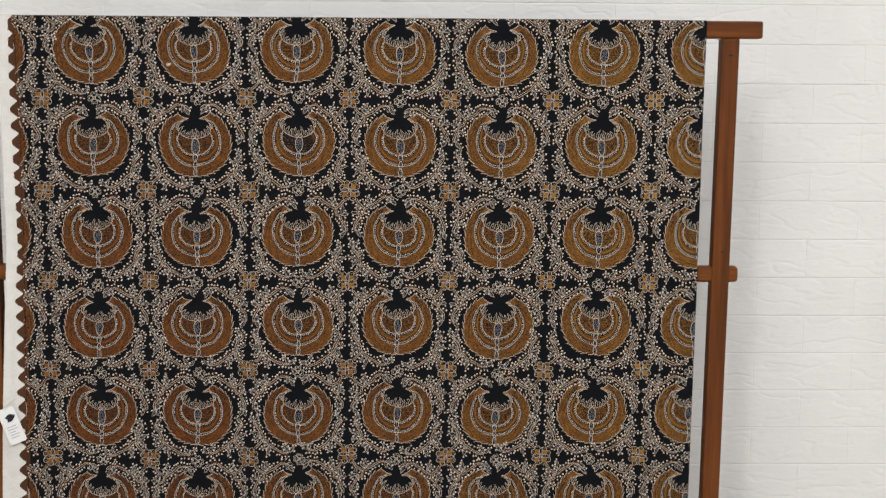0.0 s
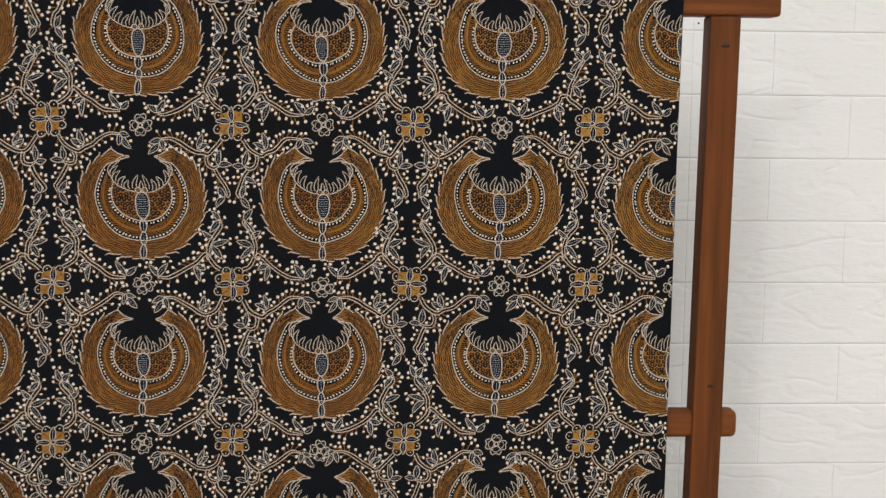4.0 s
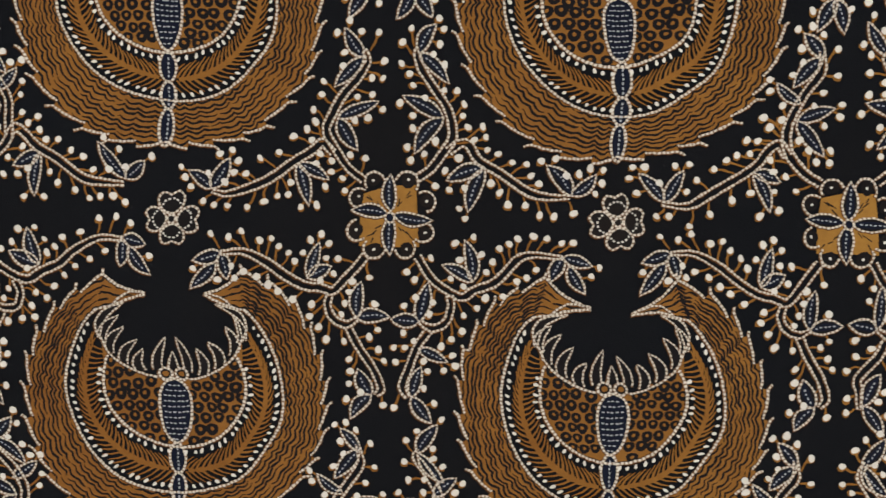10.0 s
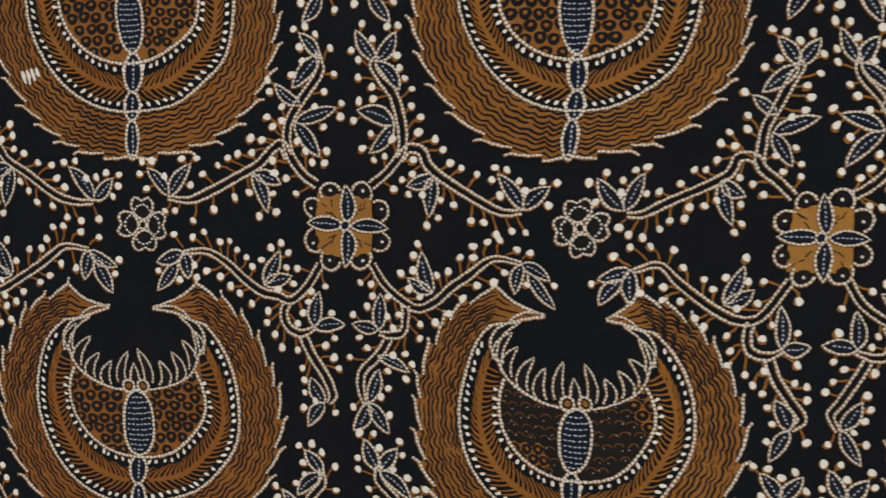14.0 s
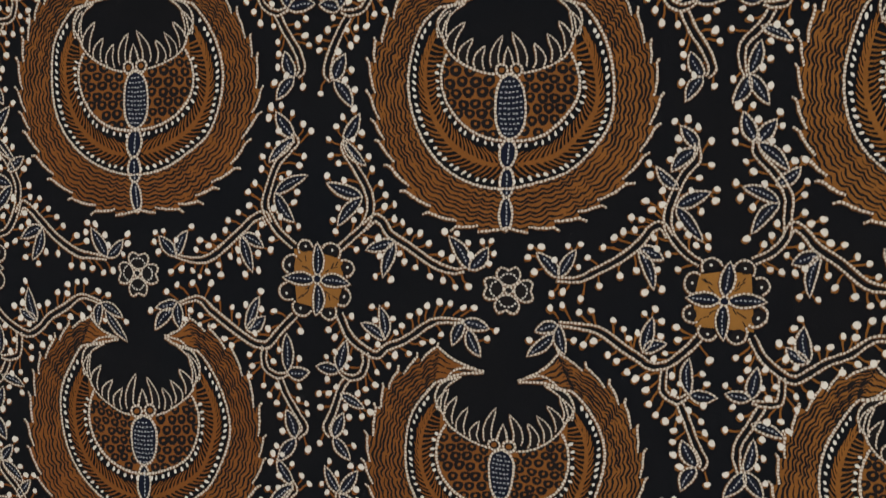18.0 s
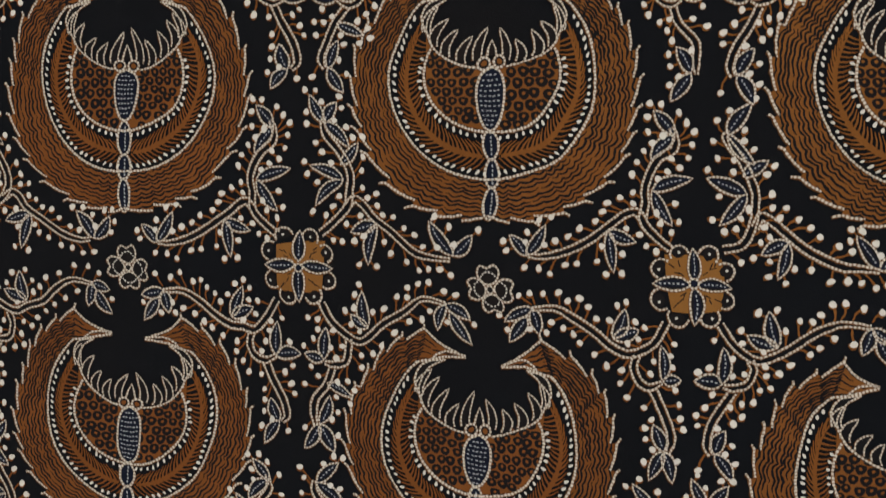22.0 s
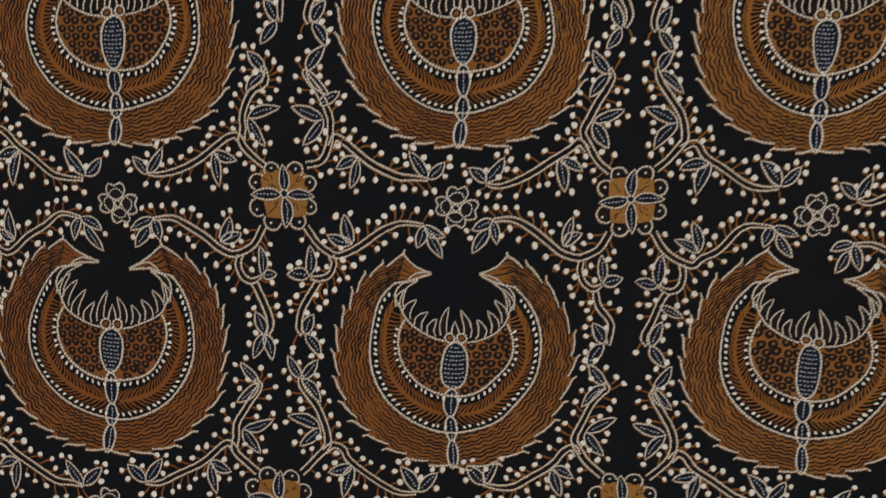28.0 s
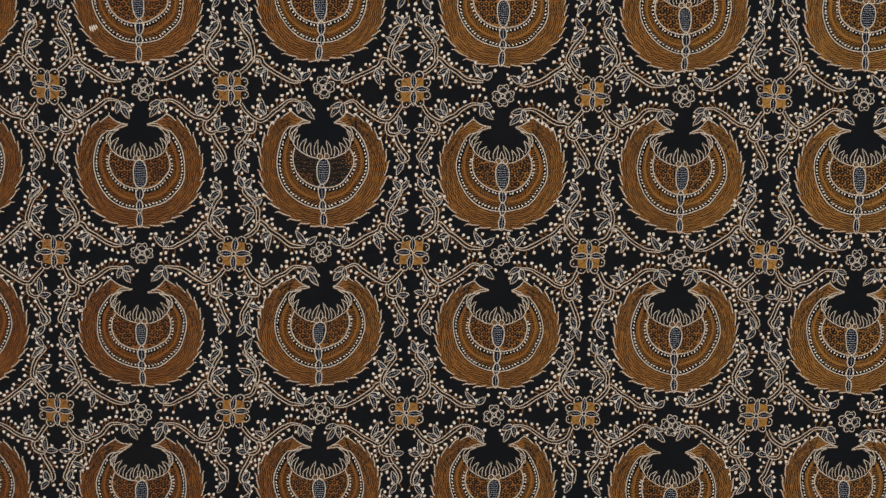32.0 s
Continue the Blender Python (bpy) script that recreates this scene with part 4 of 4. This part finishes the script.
def make(kind, seeds, names, **more):
    out = []
    for s in seeds:
        inks = {n: Ink() for n in names}
        kind(inks if len(names) > 1 else inks[names[0]], np.random.default_rng(s), **more)
        out.append({n: template(i) for n, i in inks.items()})
    return out


def sprays(kind, seeds, flip):
    out = []
    for s in seeds:
        ink = Ink()
        ink.flip = flip
        kind(ink, np.random.default_rng(s))
        out.append((template(ink), [template(i) for i in ink.leaves]))
    return out


MED_PARTS = ("medallion", "feather_ring", "breast", "crown", "body", "tail")
MEDALLIONS = make(medallion, range(10, 17), MED_PARTS)
DARK_MEDALLION = make(medallion, (31,), MED_PARTS, dark=True)
ROSETTES = make(rosette, range(20, 25), ("rosette", "petal0", "petal1", "petal2", "petal3") + tuple("lobe%d" % k for k in range(8)))
FLOWERS = make(flower, range(40, 45), ("flower",))
SPRAYS = {(k, f): sprays(fn, range(50 + 10 * i, 56 + 10 * i), f) for i, (k, fn, f) in enumerate(
    (("up", spray_up, 1.0), ("up", spray_up, -1.0), ("down", spray_down, 1.0), ("down", spray_down, -1.0)))}

pick = random.Random(7)
for r in range(-1, 9):
    for c in range(-1, 8):
        here = rosette_at(c, r)
        if 0 <= c <= 6:
            k = pick.choice(ROSETTES)
            turn = pick.gauss(0, 0.03)
            ros = draw("rosette", k["rosette"], here, CLOTH, turn, seed=pick.random() * 9)
            if ros:
                for q in range(4):
                    draw("petal", k["petal%d" % q], here, ros, turn)
                for q in range(8):
                    draw("lobe", k["lobe%d" % q], here, ros, turn)
        for (kind, f), made in SPRAYS.items():
            vine, leaves = pick.choice(made)
            how = pick.gauss(0, 0.012), (pick.uniform(0.98, 1.02), pick.uniform(0.98, 1.02)), pick.random() * 9
            spray = draw("vine_spray", vine, here, CLOTH, *how)
            if spray:
                for t in leaves:
                    draw("leaf", t, here, spray, *how)
        if c > 6:
            continue
        mid = (here + rosette_at(c + 1, r)) / 2
        bloom = np.array(BLOOM[r][c]) / 1000 if 0 <= r <= 4 and 0 <= c <= 5 else np.array((0.0, -0.003))
        draw("flower", pick.choice(FLOWERS)["flower"], mid + bloom, CLOTH, pick.gauss(0, 0.08))
        if r < 0:
            continue
        up = (rosette_at(c, r - 1) + rosette_at(c + 1, r - 1)) / 2
        at = mid + (up - mid) * 0.520
        high, turn = 1.0, pick.gauss(0, 0.012)
        if r <= 4 and 0 <= c <= 5:
            at = at + np.array(SHIFT[r][c]) / 1000
            high, turn = 0.4 + 0.6 * STRETCH[r][c], math.radians(TURN[r][c])
        grow = (pick.uniform(0.998, 1.026), high)
        k = DARK_MEDALLION[0] if (c, r) == (2, 1) else pick.choice(MEDALLIONS)
        seed = pick.random() * 9
        med = draw("medallion", k["medallion"], at, CLOTH, turn, grow, seed)
        if med:
            for n in MED_PARTS[1:]:
                ob = draw(n, k[n], at, med, turn, grow, seed)
                if ob and n in ("feather_ring", "breast"):
                    tagged(ob, kind="stuff")


def wax_smear():
    """Four pale slanting strokes left on one wing."""
    ink = Ink()
    for k in range(4):
        x = -2.6 + 1.7 * k
        ink.line([(x - 0.7, 2.2 + 0.35 * k), (x + 0.2, 0.2 + 0.3 * k), (x + 1.1, (-2.6, -3.0, -1.6, 0.0)[k])], (0.7, 1.25, 0.6), DO)
    draw("wax_smear", template(ink), rosette_at(1, 0) + (0.0405, 0.0510), CLOTH, label="pale slanting strokes on a brown wing")


wax_smear()


# ---- the paper tag at the selvage ----
def paper_tag():
    card = plain_paint("white_card", (0.80, 0.80, 0.79), 0.6)
    grey = plain_paint("grey_print", (0.36, 0.38, 0.42), 0.7)
    dark = plain_paint("black_print", (0.012, 0.013, 0.018), 0.7)
    root = tagged(new("paper_tag"), "white paper price tag hanging from the cloth's edge", "tag")
    root.matrix_world = pose(-0.5385, -0.0060, 0.8800, 0, -21, 0) @ Matrix.Scale(1, 4)
    bpy.context.view_layer.update()

    def flat(name, outline, material, y, deep, label=""):
        bm = bmesh.new()
        f = bm.faces.new([bm.verts.new((x, y, z)) for x, z in outline])
        if deep:
            out = bmesh.ops.extrude_face_region(bm, geom=[f])
            for v in out["geom"]:
                if isinstance(v, bmesh.types.BMVert):
                    v.co.y += deep
        bmesh.ops.recalc_face_normals(bm, faces=bm.faces)
        return part(name, bm, material, root, label)

    w, h, c = 0.0142, 0.0300, 0.0025
    flat("card", [(-w + c, -h), (w - c, -h), (w, -h + c), (w, h - c), (w - c, h), (-w + c, h), (-w, h - c), (-w, -h + c)], card, 0, 0.0005)
    blob = [(0.0075 * (1 + 0.22 * math.sin(3 * a + 1) + 0.12 * math.sin(5 * a)) * math.cos(a) + 0.002, 0.0125 + 0.0062 * (1 + 0.15 * math.sin(2 * a)) * math.sin(a)) for a in np.linspace(0, 2 * math.pi, 18, endpoint=False)]
    flat("printed_mark", blob, dark, -0.0003, 0, "black printed mark")
    for z, a, b in ((-0.002, -0.009, 0.007), (-0.0065, -0.009, 0.009), (-0.011, -0.009, 0.003), (-0.0155, -0.009, 0.008), (-0.020, -0.009, 0.005)):
        flat("print_bar", [(a, z), (b, z), (b, z + 0.0011), (a, z + 0.0011)], grey, -0.0003, 0)
    bm = bmesh.new()
    path = [Vector((0.000, -0.0006, 0.0265)), Vector((0.006, -0.0008, 0.033)), Vector((0.014, 0.001, 0.037)), Vector((0.021, 0.0045, 0.038))]
    for p, q in zip(path, path[1:]):
        m = bmesh.ops.create_cone(bm, segments=6, radius1=0.0004, radius2=0.0004, depth=(q - p).length)
        bmesh.ops.transform(bm, verts=m["verts"], matrix=Matrix.Translation((p + q) / 2) @ (q - p).to_track_quat("Z", "Y").to_matrix().to_4x4())
    part("string", bm, UNDYED, root)
    return root


paper_tag()
bricks()
